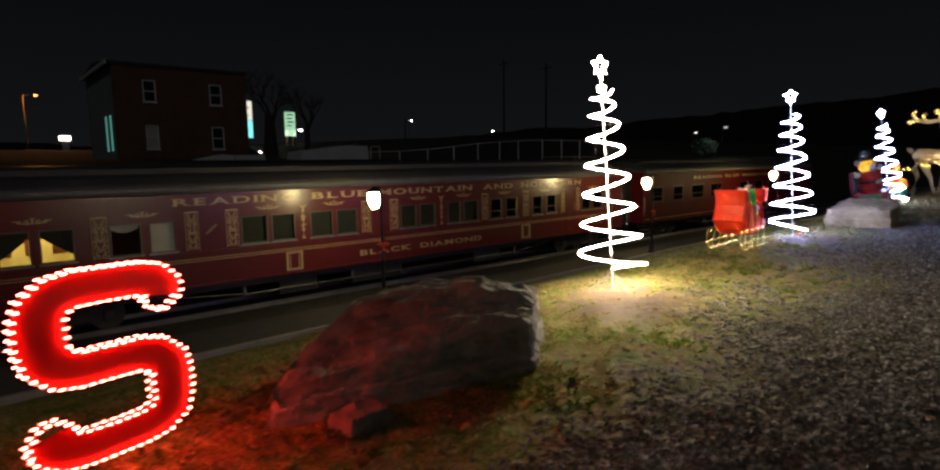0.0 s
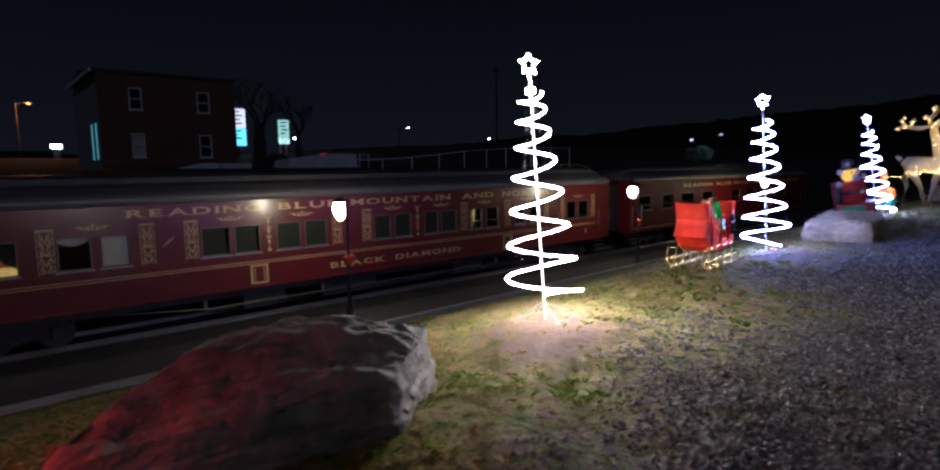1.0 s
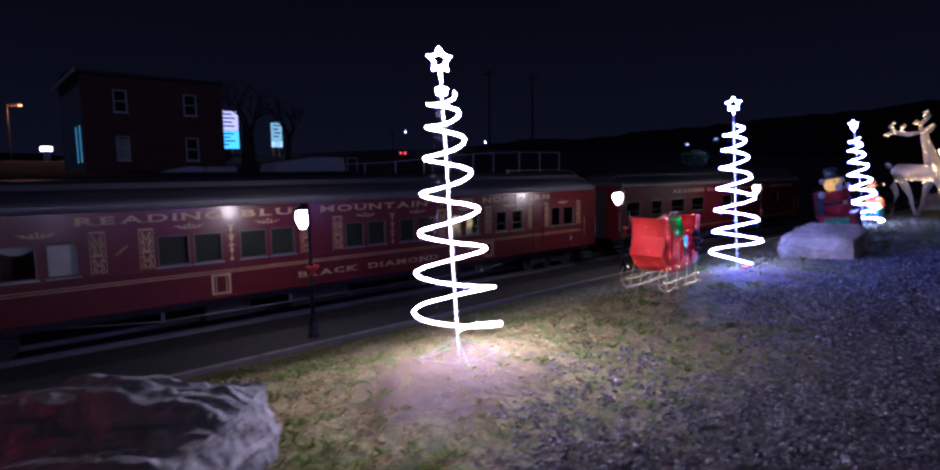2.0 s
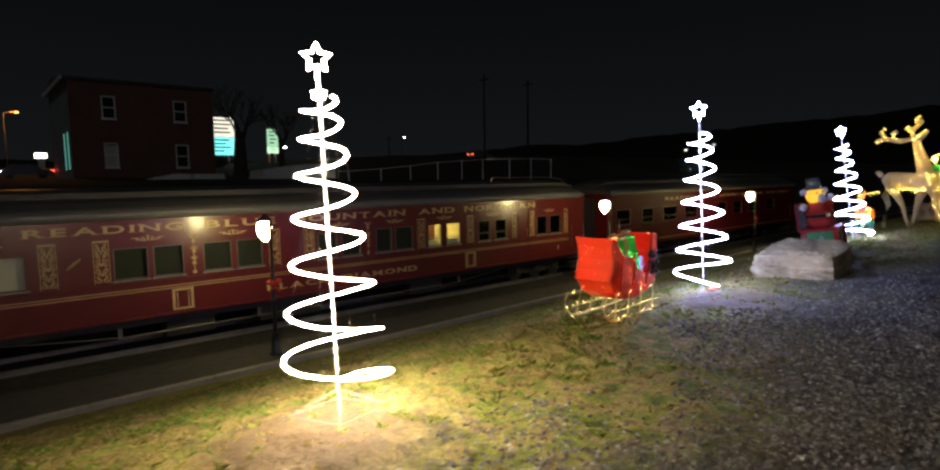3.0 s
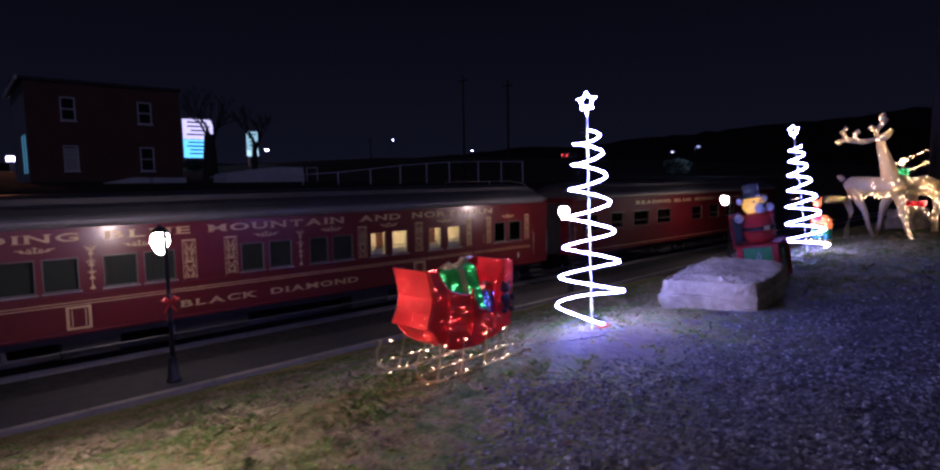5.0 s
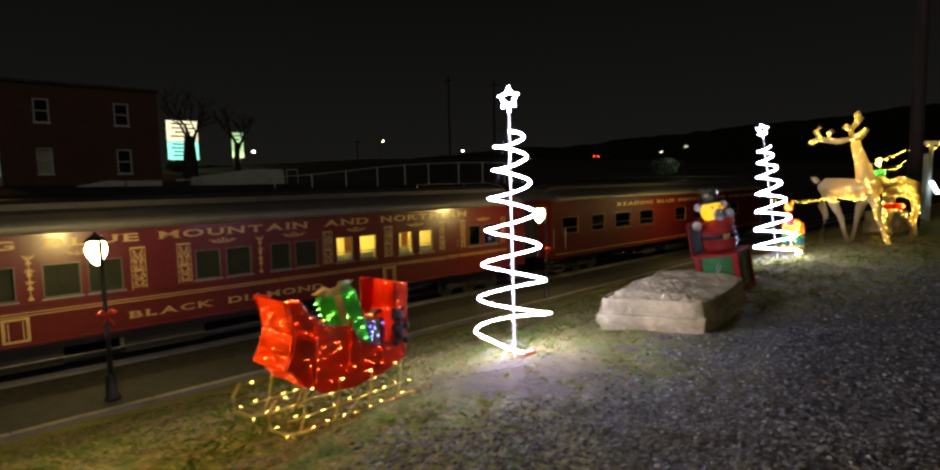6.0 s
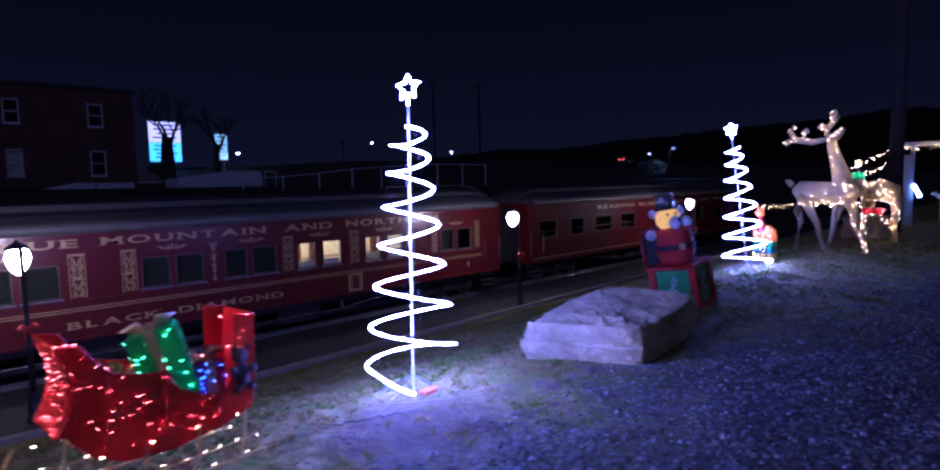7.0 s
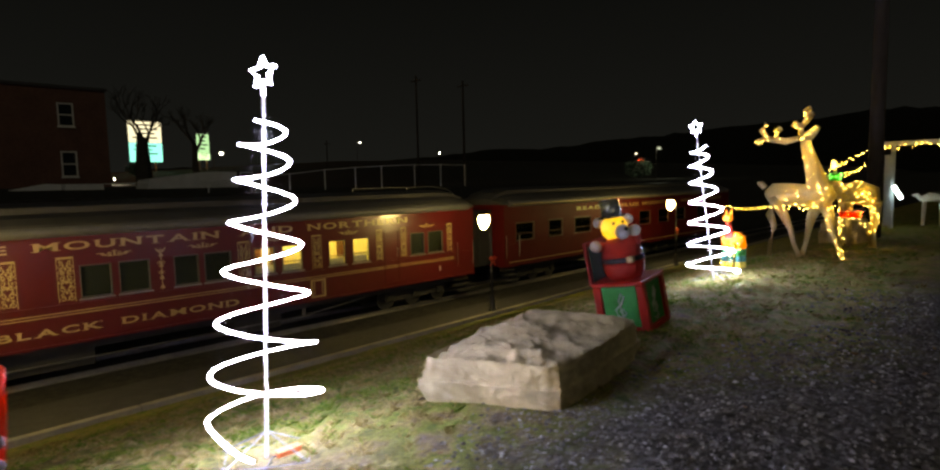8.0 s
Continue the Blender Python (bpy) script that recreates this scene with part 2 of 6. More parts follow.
def holed_wall(bm, x0, x1, us, zs, holes):
    """One connected slab between x0 and x1 over the grid us (along y) by zs; holes: cells (i, j) left open."""
    V = {}

    def v(k, i, j):
        if (k, i, j) not in V:
            V[k, i, j] = bm.verts.new(((x0, x1)[k], us[i], zs[j]))
        return V[k, i, j]

    def solid(i, j):
        return 0 <= i < len(us) - 1 and 0 <= j < len(zs) - 1 and (i, j) not in holes

    for i in range(len(us) - 1):
        for j in range(len(zs) - 1):
            if not solid(i, j):
                continue
            bm.faces.new((v(1, i, j), v(1, i + 1, j), v(1, i + 1, j + 1), v(1, i, j + 1)))
            bm.faces.new((v(0, i, j + 1), v(0, i + 1, j + 1), v(0, i + 1, j), v(0, i, j)))
            for di, dj, a, b in ((-1, 0, (i, j), (i, j + 1)), (1, 0, (i + 1, j + 1), (i + 1, j)), (0, -1, (i + 1, j), (i, j)), (0, 1, (i, j + 1), (i + 1, j + 1))):
                if not solid(i + di, j + dj):
                    bm.faces.new((v(1, *a), v(1, *b), v(0, *b), v(0, *a)))


SERIFS = {"R": "abd", "E": "ab", "A": "bd", "D": "ab", "I": "ef", "N": "abc", "B": "ab", "L": "ab", "U": "ac", "M": "abcd", "T": "f", "H": "abcd", "K": "abcd"}


def glyph(char, made={}):
    """The raised shape of one capital: its triangles' corners and faces, its width, with cap height 1."""
    if char not in made:
        cu = bpy.data.curves.new("glyph", "FONT")
        cu.body, cu.extrude, cu.offset, cu.size = char, 0.006, 0.018, 1.0
        ob = bpy.data.objects.new("glyph", cu)
        scene.collection.objects.link(ob)
        bpy.context.view_layer.update()
        me = bpy.data.meshes.new_from_object(ob.evaluated_get(bpy.context.evaluated_depsgraph_get()))
        bpy.data.objects.remove(ob)
        x0 = min(v.co.x for v in me.vertices)
        y0 = min(v.co.y for v in me.vertices)
        k = 1 / (max(v.co.y for v in me.vertices) - y0)
        verts = [((v.co.x - x0) * k, (v.co.y - y0) * k, v.co.z) for v in me.vertices]
        made[char] = (verts, [tuple(f.vertices) for f in me.polygons], max(v[0] for v in verts))
    return made[char]


def lettering(name, words, y0, y1, zc, h, xface, material, parent, label=""):
    """Raised serif capitals on a side that faces +x, from y0 to y1 with cap height h."""
    gap = .24
    total = sum(glyph(c)[2] for c in words) + gap * (len(words) - 1)
    k = (y1 - y0) / total
    verts, faces = [], []
    at = 0.0
    for c in words:
        gv, gf, w = glyph(c)
        b = len(verts)
        verts += [(xface + z, y0 + (at + x) * k, zc - h / 2 + y * h) for x, y, z in gv]
        faces += [tuple(i + b for i in f) for f in gf]
        for mark in SERIFS.get(c, ""):
            u = at + {"a": .07, "b": .07, "c": w - .07, "d": w - .07, "e": w / 2, "f": w / 2}[mark]
            v0, v1 = (.93, 1.0) if mark in "ace" else (.0, .07)
            b = len(verts)
            verts += [(xface + .0065, y0 + (u + du) * k, zc - h / 2 + v * h) for du, v in ((-.17, v0), (.17, v0), (.17, v1), (-.17, v1))]
            verts += [(xface, p[1], p[2]) for p in verts[b:b + 4]]
            faces += [(b, b + 1, b + 2, b + 3), (b, b + 4, b + 5, b + 1), (b + 1, b + 5, b + 6, b + 2), (b + 2, b + 6, b + 7, b + 3), (b + 3, b + 7, b + 4, b)]
        at += w + gap
    me = bpy.data.meshes.new(name)
    me.from_pydata(verts, [], faces)
    me.materials.append(material)
    out = new(name, me)
    out.parent = parent
    if label:
        tagged(out, label)
    return out


# ---- ground ----
GY = ((-400, -4.0), (-30, -1.6), (-5, -0.52), (0, -0.25), (3, -0.06), (5, 0.0), (10, 0.08), (18, 0.22), (30, 0.42), (60, 0.7), (900, 3.0))
GX = ((-2500, 14.0), (-250, 6.5), (-110, 4.3), (-70, 2.2), (-58, 2.15), (-45, 1.85), (-26, 1.62), (-23.6, 1.45), (-20.2, -3.3), (-12.45, -3.36), (-12.2, -3.12), (-10.8, -3.09))


def lerp_table(tab, v):
    if v <= tab[0][0]:
        return tab[0][1]
    for (a, p), (b, q) in zip(tab, tab[1:]):
        if v <= b:
            return p + (q - p) * (v - a) / (b - a)
    return tab[-1][1]


def kerb_x(y):
    """The grass side of the platform kerb, which runs a little askew to the track."""
    return -10.12 - 0.03 * (max(-40, min(75, y)) - 12)


def ground_z(x, y):
    gy = lerp_table(GY, y)
    if x >= 0.6:
        return gy + 0.018 * min(x - 0.6, 30)
    if x > kerb_x(y):
        u = (0.6 - x) / (0.6 - kerb_x(y))
        k = (u - 0.07 * (1 - math.exp(-u / 0.07))) / 0.93
        return gy * (1 - k) - 3.06 * k
    far = lerp_table(GX, min(x, -10.8))
    if x < -50 and y > 30:
        far += 0.06 * min(y - 30, 60) * min(1, (-50 - x) / 20)
    return far


# the first two spots only darken the brightly lit ground under the first tree
SOIL_AND_DIM = [(0.48, 5.05), (.75, 4.7), (.72, 10.3)]


def build_ground():
    xs = [-2500, -1200, -600, -250, -160, -110, -85, -70, -58, -50, -45, -38, -32, -28, -26, -24.8, -23.6, -22.4, -21.2, -20.2, -18, -15.7, -13.5, -12.45, -12.2, -11.5, -10.95]
    xs += list(np.arange(-10.8, -2.0, 0.25)) + list(np.arange(-2.0, 6.0, 0.08)) + [6.2, 6.6, 7.5, 9, 12, 18, 30, 60, 150, 500, 2500]
    ys = [-2000, -400, -120, -60, -30, -15, -8, -5, -3.5] + list(np.arange(-3.0, 16.0, 0.08)) + list(np.arange(16.0, 32.0, 0.25)) + [33, 35, 38, 42, 47, 54, 65, 80, 110, 160, 300, 800, 2500]
    verts = []
    for y in ys:
        for x in xs:
            z = ground_z(x, y)
            if x > -10.7 and x < 8 and -5 < y < 34:
                z += 0.030 * (noise.noise((x * 0.9, y * 0.9, 3.1))) + 0.020 * noise.noise((x * 3.1, y * 3.1, 7.7)) + 0.012 * noise.noise((x * 9, y * 9, 1.2))
            verts.append((x, y, z))
    w = len(xs)
    faces = [(j * w + i, j * w + i + 1, (j + 1) * w + i + 1, (j + 1) * w + i) for j in range(len(ys) - 1) for i in range(w - 1)]
    me = bpy.data.meshes.new("ground")
    me.from_pydata(verts, [], faces)
    for f in me.polygons:
        f.use_smooth = True
    m = bpy.data.materials.new("ground_mix")
    m.use_nodes = True
    nt = m.node_tree
    N, L = nt.nodes, nt.links
    p = N["Principled BSDF"]
    p.inputs["Roughness"].default_value = 0.92
    p.inputs["Specular IOR Level"].default_value = 0.25
    geo = N.new("ShaderNodeNewGeometry")
    sep = N.new("ShaderNodeSeparateXYZ")
    L.new(geo.outputs["Position"], sep.inputs[0])

    def tex(scale, detail=8):
        n = N.new("ShaderNodeTexNoise")
        n.inputs["Scale"].default_value = scale
        n.inputs["Detail"].default_value = detail
        L.new(geo.outputs["Position"], n.inputs["Vector"])
        return n

    def ramp(src, stops):
        r = N.new("ShaderNodeValToRGB")
        while len(r.color_ramp.elements) < len(stops):
            r.color_ramp.elements.new(0.5)
        for e, (pos, col) in zip(r.color_ramp.elements, stops):
            e.position, e.color = pos, (*col, 1)
        L.new(src, r.inputs[0])
        return r

    def mix(fac, a, b):
        x = N.new("ShaderNodeMix")
        x.data_type = "RGBA"
        L.new(fac, x.inputs[0])
        L.new(a, x.inputs[6])
        L.new(b, x.inputs[7])
        return x.outputs[2]

    big, mid, fine = tex(0.7), tex(5.5, 10), tex(38.0, 10)
    grass = ramp(mid.outputs["Fac"], [(0.30, (0.060, 0.105, 0.012)), (0.45, (0.150, 0.165, 0.028)), (0.58, (0.230, 0.180, 0.062)), (0.70, (0.100, 0.066, 0.034))])
    grain = ramp(fine.outputs["Fac"], [(0.3, (0.5, 0.5, 0.5)), (0.7, (1.4, 1.4, 1.4))])
    gm = N.new("ShaderNodeMix")
    gm.data_type, gm.blend_type = "RGBA", "MULTIPLY"
    gm.inputs[0].default_value = 1.0
    L.new(grass.outputs[0], gm.inputs[6])
    L.new(grain.outputs[0], gm.inputs[7])
    vor = N.new("ShaderNodeTexVoronoi")
    vor.inputs["Scale"].default_value = 34
    L.new(geo.outputs["Position"], vor.inputs["Vector"])
    gravel = ramp(vor.outputs["Color"], [(0.1, (0.032, 0.028, 0.023)), (0.55, (0.075, 0.067, 0.057)), (0.95, (0.18, 0.168, 0.15))])
    # worn brown soil at the second tree; at the first, darkening against the bright pool
    soil_dim_col = ramp(fine.outputs["Fac"], [(0.3, (0.040, 0.025, 0.012)), (0.7, (0.098, 0.066, 0.031))])
    base = gm.outputs[2]
    for sx, sy in SOIL_AND_DIM:
        dist = N.new("ShaderNodeVectorMath")
        dist.operation = "DISTANCE"
        L.new(geo.outputs["Position"], dist.inputs[0])
        dist.inputs[1].default_value = (sx, sy, 0.0)
        wob = N.new("ShaderNodeMath")
        wob.operation = "MULTIPLY_ADD"
        L.new(mid.outputs["Fac"], wob.inputs[0])
        wob.inputs[1].default_value = 1.6
        L.new(dist.outputs["Value"], wob.inputs[2])
        near = N.new("ShaderNodeMapRange")
        near.inputs["From Min"].default_value = 1.75
        near.inputs["From Max"].default_value = 1.2
        L.new(wob.outputs[0], near.inputs["Value"])
        base = mix(near.outputs[0], base, soil_dim_col.outputs[0])
    # gravel drive takes over from the grass verge with a ragged edge
    add = N.new("ShaderNodeMath")
    add.operation = "MULTIPLY_ADD"
    L.new(big.outputs["Fac"], add.inputs[0])
    add.inputs[1].default_value = 2.6
    L.new(sep.outputs["X"], add.inputs[2])
    add2 = N.new("ShaderNodeMath")
    add2.operation = "MULTIPLY_ADD"
    L.new(mid.outputs["Fac"], add2.inputs[0])
    add2.inputs[1].default_value = 1.2
    L.new(add.outputs[0], add2.inputs[2])
    edge = N.new("ShaderNodeMapRange")
    edge.inputs["From Min"].default_value = 3.80
    edge.inputs["From Max"].default_value = 4.75
    along_y = N.new("ShaderNodeMapRange")
    along_y.inputs["From Min"].default_value = 7.0
    along_y.inputs["From Max"].default_value = 10.0
    along_y.inputs["To Max"].default_value = 0.95
    L.new(sep.outputs["Y"], along_y.inputs["Value"])
    add3 = N.new("ShaderNodeMath")
    L.new(add2.outputs[0], add3.inputs[0])
    L.new(along_y.outputs[0], add3.inputs[1])
    # beyond the second block the grass reaches further over the drive
    back_y = N.new("ShaderNodeMapRange")
    back_y.inputs["From Min"].default_value = 13.2
    back_y.inputs["From Max"].default_value = 15.2
    back_y.inputs["To Max"].default_value = 1.0
    L.new(sep.outputs["Y"], back_y.inputs["Value"])
    add4 = N.new("ShaderNodeMath")
    add4.operation = "SUBTRACT"
    L.new(add3.outputs[0], add4.inputs[0])
    L.new(back_y.outputs[0], add4.inputs[1])
    L.new(add4.outputs[0], edge.inputs["Value"])
    col = mix(edge.outputs[0], base, gravel.outputs[0])
    # dark earth beyond the platform
    far = N.new("ShaderNodeMapRange")
    far.inputs["From Min"].default_value = -11.3
    far.inputs["From Max"].default_value = -10.9
    L.new(sep.outputs["X"], far.inputs["Value"])
    earth = ramp(mid.outputs["Fac"], [(0.3, (0.02, 0.02, 0.018)), (0.7, (0.05, 0.048, 0.042))])
    col = mix(far.outputs[0], earth.outputs[0], col)
    L.new(col, p.inputs["Base Color"])
    b = N.new("ShaderNodeBump")
    b.inputs["Strength"].default_value = 0.9
    b.inputs["Distance"].default_value = 0.05
    clod = tex(13.0, 10)
    L.new(clod.outputs["Fac"], b.inputs["Height"])
    L.new(b.outputs[0], p.inputs["Normal"])
    me.materials.append(m)
    tagged(new("ground", me), "uneven grass verge, gravel drive and dark earth", "ground", kind="structure")


build_ground()


def scatter_mats():
    def varied(name, stops, rough, thin=False):
        m = bpy.data.materials.new(name)
        m.use_nodes = True
        N, L = m.node_tree.nodes, m.node_tree.links
        p = N["Principled BSDF"]
        p.inputs["Roughness"].default_value = rough
        g = N.new("ShaderNodeNewGeometry")
        r = N.new("ShaderNodeValToRGB")
        while len(r.color_ramp.elements) < len(stops):
            r.color_ramp.elements.new(0.5)
        for e, (pos, c) in zip(r.color_ramp.elements, stops):
            e.position, e.color = pos, (*c, 1)
        L.new(g.outputs["Random Per Island"], r.inputs[0])
        L.new(r.outputs[0], p.inputs["Base Color"])
        if thin:
            t = N.new("ShaderNodeBsdfTranslucent")
            L.new(r.outputs[0], t.inputs["Color"])
            mx = N.new("ShaderNodeMixShader")
            mx.inputs[0].default_value = 0.5
            L.new(p.outputs[0], mx.inputs[1])
            L.new(t.outputs[0], mx.inputs[2])
            L.new(mx.outputs[0], N["Material Output"].inputs["Surface"])
        return m
    return (varied("gravel_stones", [(0, (0.055, 0.05, 0.045)), (0.5, (0.115, 0.108, 0.097)), (0.88, (0.21, 0.20, 0.185)), (1, (0.36, 0.35, 0.33))], 0.85),
            varied("grass_blades", [(0, (0.055, 0.125, 0.010)), (0.5, (0.130, 0.195, 0.022)), (1, (0.24, 0.25, 0.05))], 0.8, True),
            varied("dry_blades", [(0, (0.20, 0.15, 0.05)), (0.5, (0.31, 0.24, 0.085)), (1, (0.40, 0.31, 0.15))], 0.8, True),
            varied("dead_leaves", [(0, (0.16, 0.09, 0.04)), (0.6, (0.24, 0.15, 0.07)), (1, (0.30, 0.20, 0.10))], 0.8, True))


M_stones, M_blades, M_dry, M_leaves = scatter_mats()


def surf(x, y):
    z = ground_z(x, y)
    return z + 0.030 * (noise.noise((x * 0.9, y * 0.9, 3.1))) + 0.020 * noise.noise((x * 3.1, y * 3.1, 7.7)) + 0.012 * noise.noise((x * 9, y * 9, 1.2))


def gravel_share(x, y):
    return x - .22 + .85 * max(0, min(1, (y - 7) / 3)) - max(0, min(1, (y - 13.2) / 2)) + 1.1 * noise.noise((x * 0.5, y * 0.5, 9.0)) + 0.5 * noise.noise((x * 2.2, y * 2.2, 4.0))


def build_scatter():
    rnd = random.Random(4)
    verts, faces = [], []
    n = 0
    while n < 62000:
        x, y = rnd.uniform(0.7, 5.4), rnd.uniform(-1.5, 18)
        g = gravel_share(x, y)
        if rnd.random() > min(1, max(0.002, (g - 1.45) / 0.9)):
            continue
        if (y > 11 or x > 4.2) and rnd.random() < 0.6:
            continue
        r = rnd.uniform(0.008, 0.023) * (1.4 if rnd.random() < 0.06 else 1)
        z = surf(x, y) + r * 0.08
        b = len(verts)
        a0 = rnd.uniform(0, 6.3)
        for j in range(4):
            a = a0 + j * 1.571 + rnd.uniform(-0.3, 0.3)
            verts.append((x + r * math.cos(a) * rnd.uniform(0.7, 1.3), y + r * math.sin(a) * rnd.uniform(0.7, 1.3), z + r * rnd.uniform(-0.3, 0.3)))
        verts.append((x + rnd.uniform(-.3, .3) * r, y + rnd.uniform(-.3, .3) * r, z + r * rnd.uniform(0.4, 0.75)))
        verts.append((x, y, z - r * 0.6))
        for j in range(4):
            faces.append((b + j, b + (j + 1) % 4, b + 4))
            faces.append((b + (j + 1) % 4, b + j, b + 5))
        n += 1
    me = bpy.data.meshes.new("gravel")
    me.from_pydata(verts, [], faces)
    me.materials.append(M_stones)
    tagged(new("gravel", me), "loose grey crushed stone scattered over the drive", "gravel", kind="stuff")
    # tufts of green and of dry blades, with single blades between them
    green, dry = ([], []), ([], [])

    def blade(store, x, y, h, lean):
        verts, faces = store
        z = surf(x, y)
        a = rnd.uniform(0, 6.3)
        w = rnd.uniform(0.003, 0.006)
        dx, dy = math.cos(a), math.sin(a)
        b = len(verts)
        verts += [(x - dy * w, y + dx * w, z - 0.005), (x + dy * w, y - dx * w, z - 0.005), (x + dx * lean * 0.4 + dy * w * .7, y + dy * lean * 0.4 - dx * w * .7, z + h * 0.7), (x + dx * lean, y + dy * lean, z + h)]
        faces += [(b, b + 1, b + 2), (b, b + 2, b + 3)]

    n = 0
    while n < 19000:
        x, y = rnd.uniform(-6.5, 3.4), rnd.uniform(-2.5, 22)
        if (x < -2 or y > 15) and rnd.random() < 0.5:
            continue
        if rnd.random() < max(0, (gravel_share(x, y) - 0.9) / 0.9):
            continue
        if any(math.hypot(x - sx, y - sy) < rnd.uniform(.35, .95) for sx, sy in SOIL_AND_DIM) and rnd.random() < .85:
            continue
        lush = noise.noise((x * 1.4, y * 1.4, 2.0)) + .6 * noise.noise((x * 4.1, y * 4.1, 5.0)) + rnd.uniform(-0.35, 0.35)
        if lush < -.45:
            continue
        size = rnd.uniform(.018, .052)
        for _ in range(9):
            a, r = rnd.uniform(0, 6.3), size * math.sqrt(rnd.random())
            h = rnd.uniform(0.012, 0.036) * (1.25 if lush > .1 else .9)
            blade(green if lush > rnd.uniform(.0, .5) else dry, x + math.cos(a) * r, y + math.sin(a) * r, h, rnd.uniform(0.6, 2.2) * h)
        n += 1
    for name, (verts, faces), m, label in (("grass", green, M_blades, "short green tufts of winter grass"), ("dry_grass", dry, M_dry, "short straw-coloured tufts of dry grass")):
        me = bpy.data.meshes.new(name)
        me.from_pydata(verts, [], faces)
        me.materials.append(m)
        tagged(new(name, me), label, "grass", kind="stuff")
    verts, faces = [], []
    for n in range(240):
        x, y = rnd.uniform(-3, 3.5), rnd.uniform(-1, 18)
        z = surf(x, y) + 0.012
        r, a = rnd.uniform(0.015, 0.035), rnd.uniform(0, 6.3)
        dx, dy = math.cos(a) * r, math.sin(a) * r
        b = len(verts)
        verts += [(x - dx, y - dy, z + rnd.uniform(0, .02)), (x - dy * .5, y + dx * .5, z + rnd.uniform(0, .02)), (x + dx, y + dy, z + rnd.uniform(0, .02)), (x + dy * .5, y - dx * .5, z + rnd.uniform(0, .02)), (x, y, z - .004)]
        faces += [(b, b + 1, b + 4), (b + 1, b + 2, b + 4), (b + 2, b + 3, b + 4), (b + 3, b, b + 4)]
    me = bpy.data.meshes.new("fallen_leaves")
    me.from_pydata(verts, [], faces)
    me.materials.append(M_leaves)
    tagged(new("fallen_leaves", me), "curled brown dead leaves lying on the grass", "leaves", kind="stuff")


build_scatter()

# ---- platform, kerb, track ----
bm = bmesh.new()
prism(bm, [(-12.2, -40), (kerb_x(-40) - .17, -40), (kerb_x(75) - .17, 75), (-12.2, 75)], -3.3, -3.0, "z")
tagged(part("platform", bm, M_asphalt), "narrow dark asphalt station platform beside the track", "platform", kind="structure")
for i in range(38):
    bm = bmesh.new()
    box(bm, -.17, 0, 0.008, 2.492, -3.25, -2.93)
    bevel(bm, 0.015, 1)
    if i == 0:
        kerb = thing("kerb", (0, 0, 0), "pale concrete kerb along the platform edge", "kerb", kind="structure")
        k0 = part("kerb_stone", bm, M_curb, kerb)
        k0.location = (kerb_x(-30), -30, 0)
        k0.rotation_euler = (0, 0, .03)
    else:
        bm.free()
        share("kerb_stone", k0.data, kerb, (kerb_x(-30 + i * 2.5), -30 + i * 2.5, 0), .03)
for xr in (-14.98, -16.42):
    bm = bmesh.new()
    prism(bm, [(xr - .07, -3.36), (xr + .07, -3.36), (xr + .07, -3.34), (xr + .015, -3.31), (xr + .015, -3.24), (xr + .035, -3.22), (xr + .035, -3.19), (xr - .035, -3.19), (xr - .035, -3.22), (xr - .015, -3.24), (xr - .015, -3.31), (xr - .07, -3.34)], -60, 110, "y")
    tagged(part("rail", bm, M_steel), "worn steel running rail under the carriages", "rail", "rails", kind="structure")

# ---- carriages ----
SIDE = -14.205


def scroll(bm, y, z, r, turns=1.2, s=1, flip=1, w=0.022, x=0.0):
    """A flat spiral ribbon in the side's plane."""
    pts = []
    n = 12
    for i in range(n + 1):
        a = turns * 2 * math.pi * i / n
        rr = r * (1 - 0.75 * i / n)
        pts.append((y + s * rr * math.cos(a), z + flip * rr * math.sin(a)))
    ribbon(bm, pts, w, x)


def ribbon(bm, pts, w, x=0.0, t=0.006):
    prev = None
    k = len(pts)
    for i, (y, z) in enumerate(pts):
        a = pts[max(0, i - 1)]
        b = pts[min(k - 1, i + 1)]
        d = Vector((b[0] - a[0], b[1] - a[1]))
        d = d.normalized() if d.length > 0 else Vector((1, 0))
        ww = w * (0.55 + 0.45 * math.sin(math.pi * i / max(1, k - 1)))
        l = bm.verts.new((x + t, y - d.y * ww / 2, z + d.x * ww / 2))
        r = bm.verts.new((x + t, y + d.y * ww / 2, z - d.x * ww / 2))
        if prev:
            bm.faces.new((prev[0], prev[1], r, l))
        prev = (l, r)


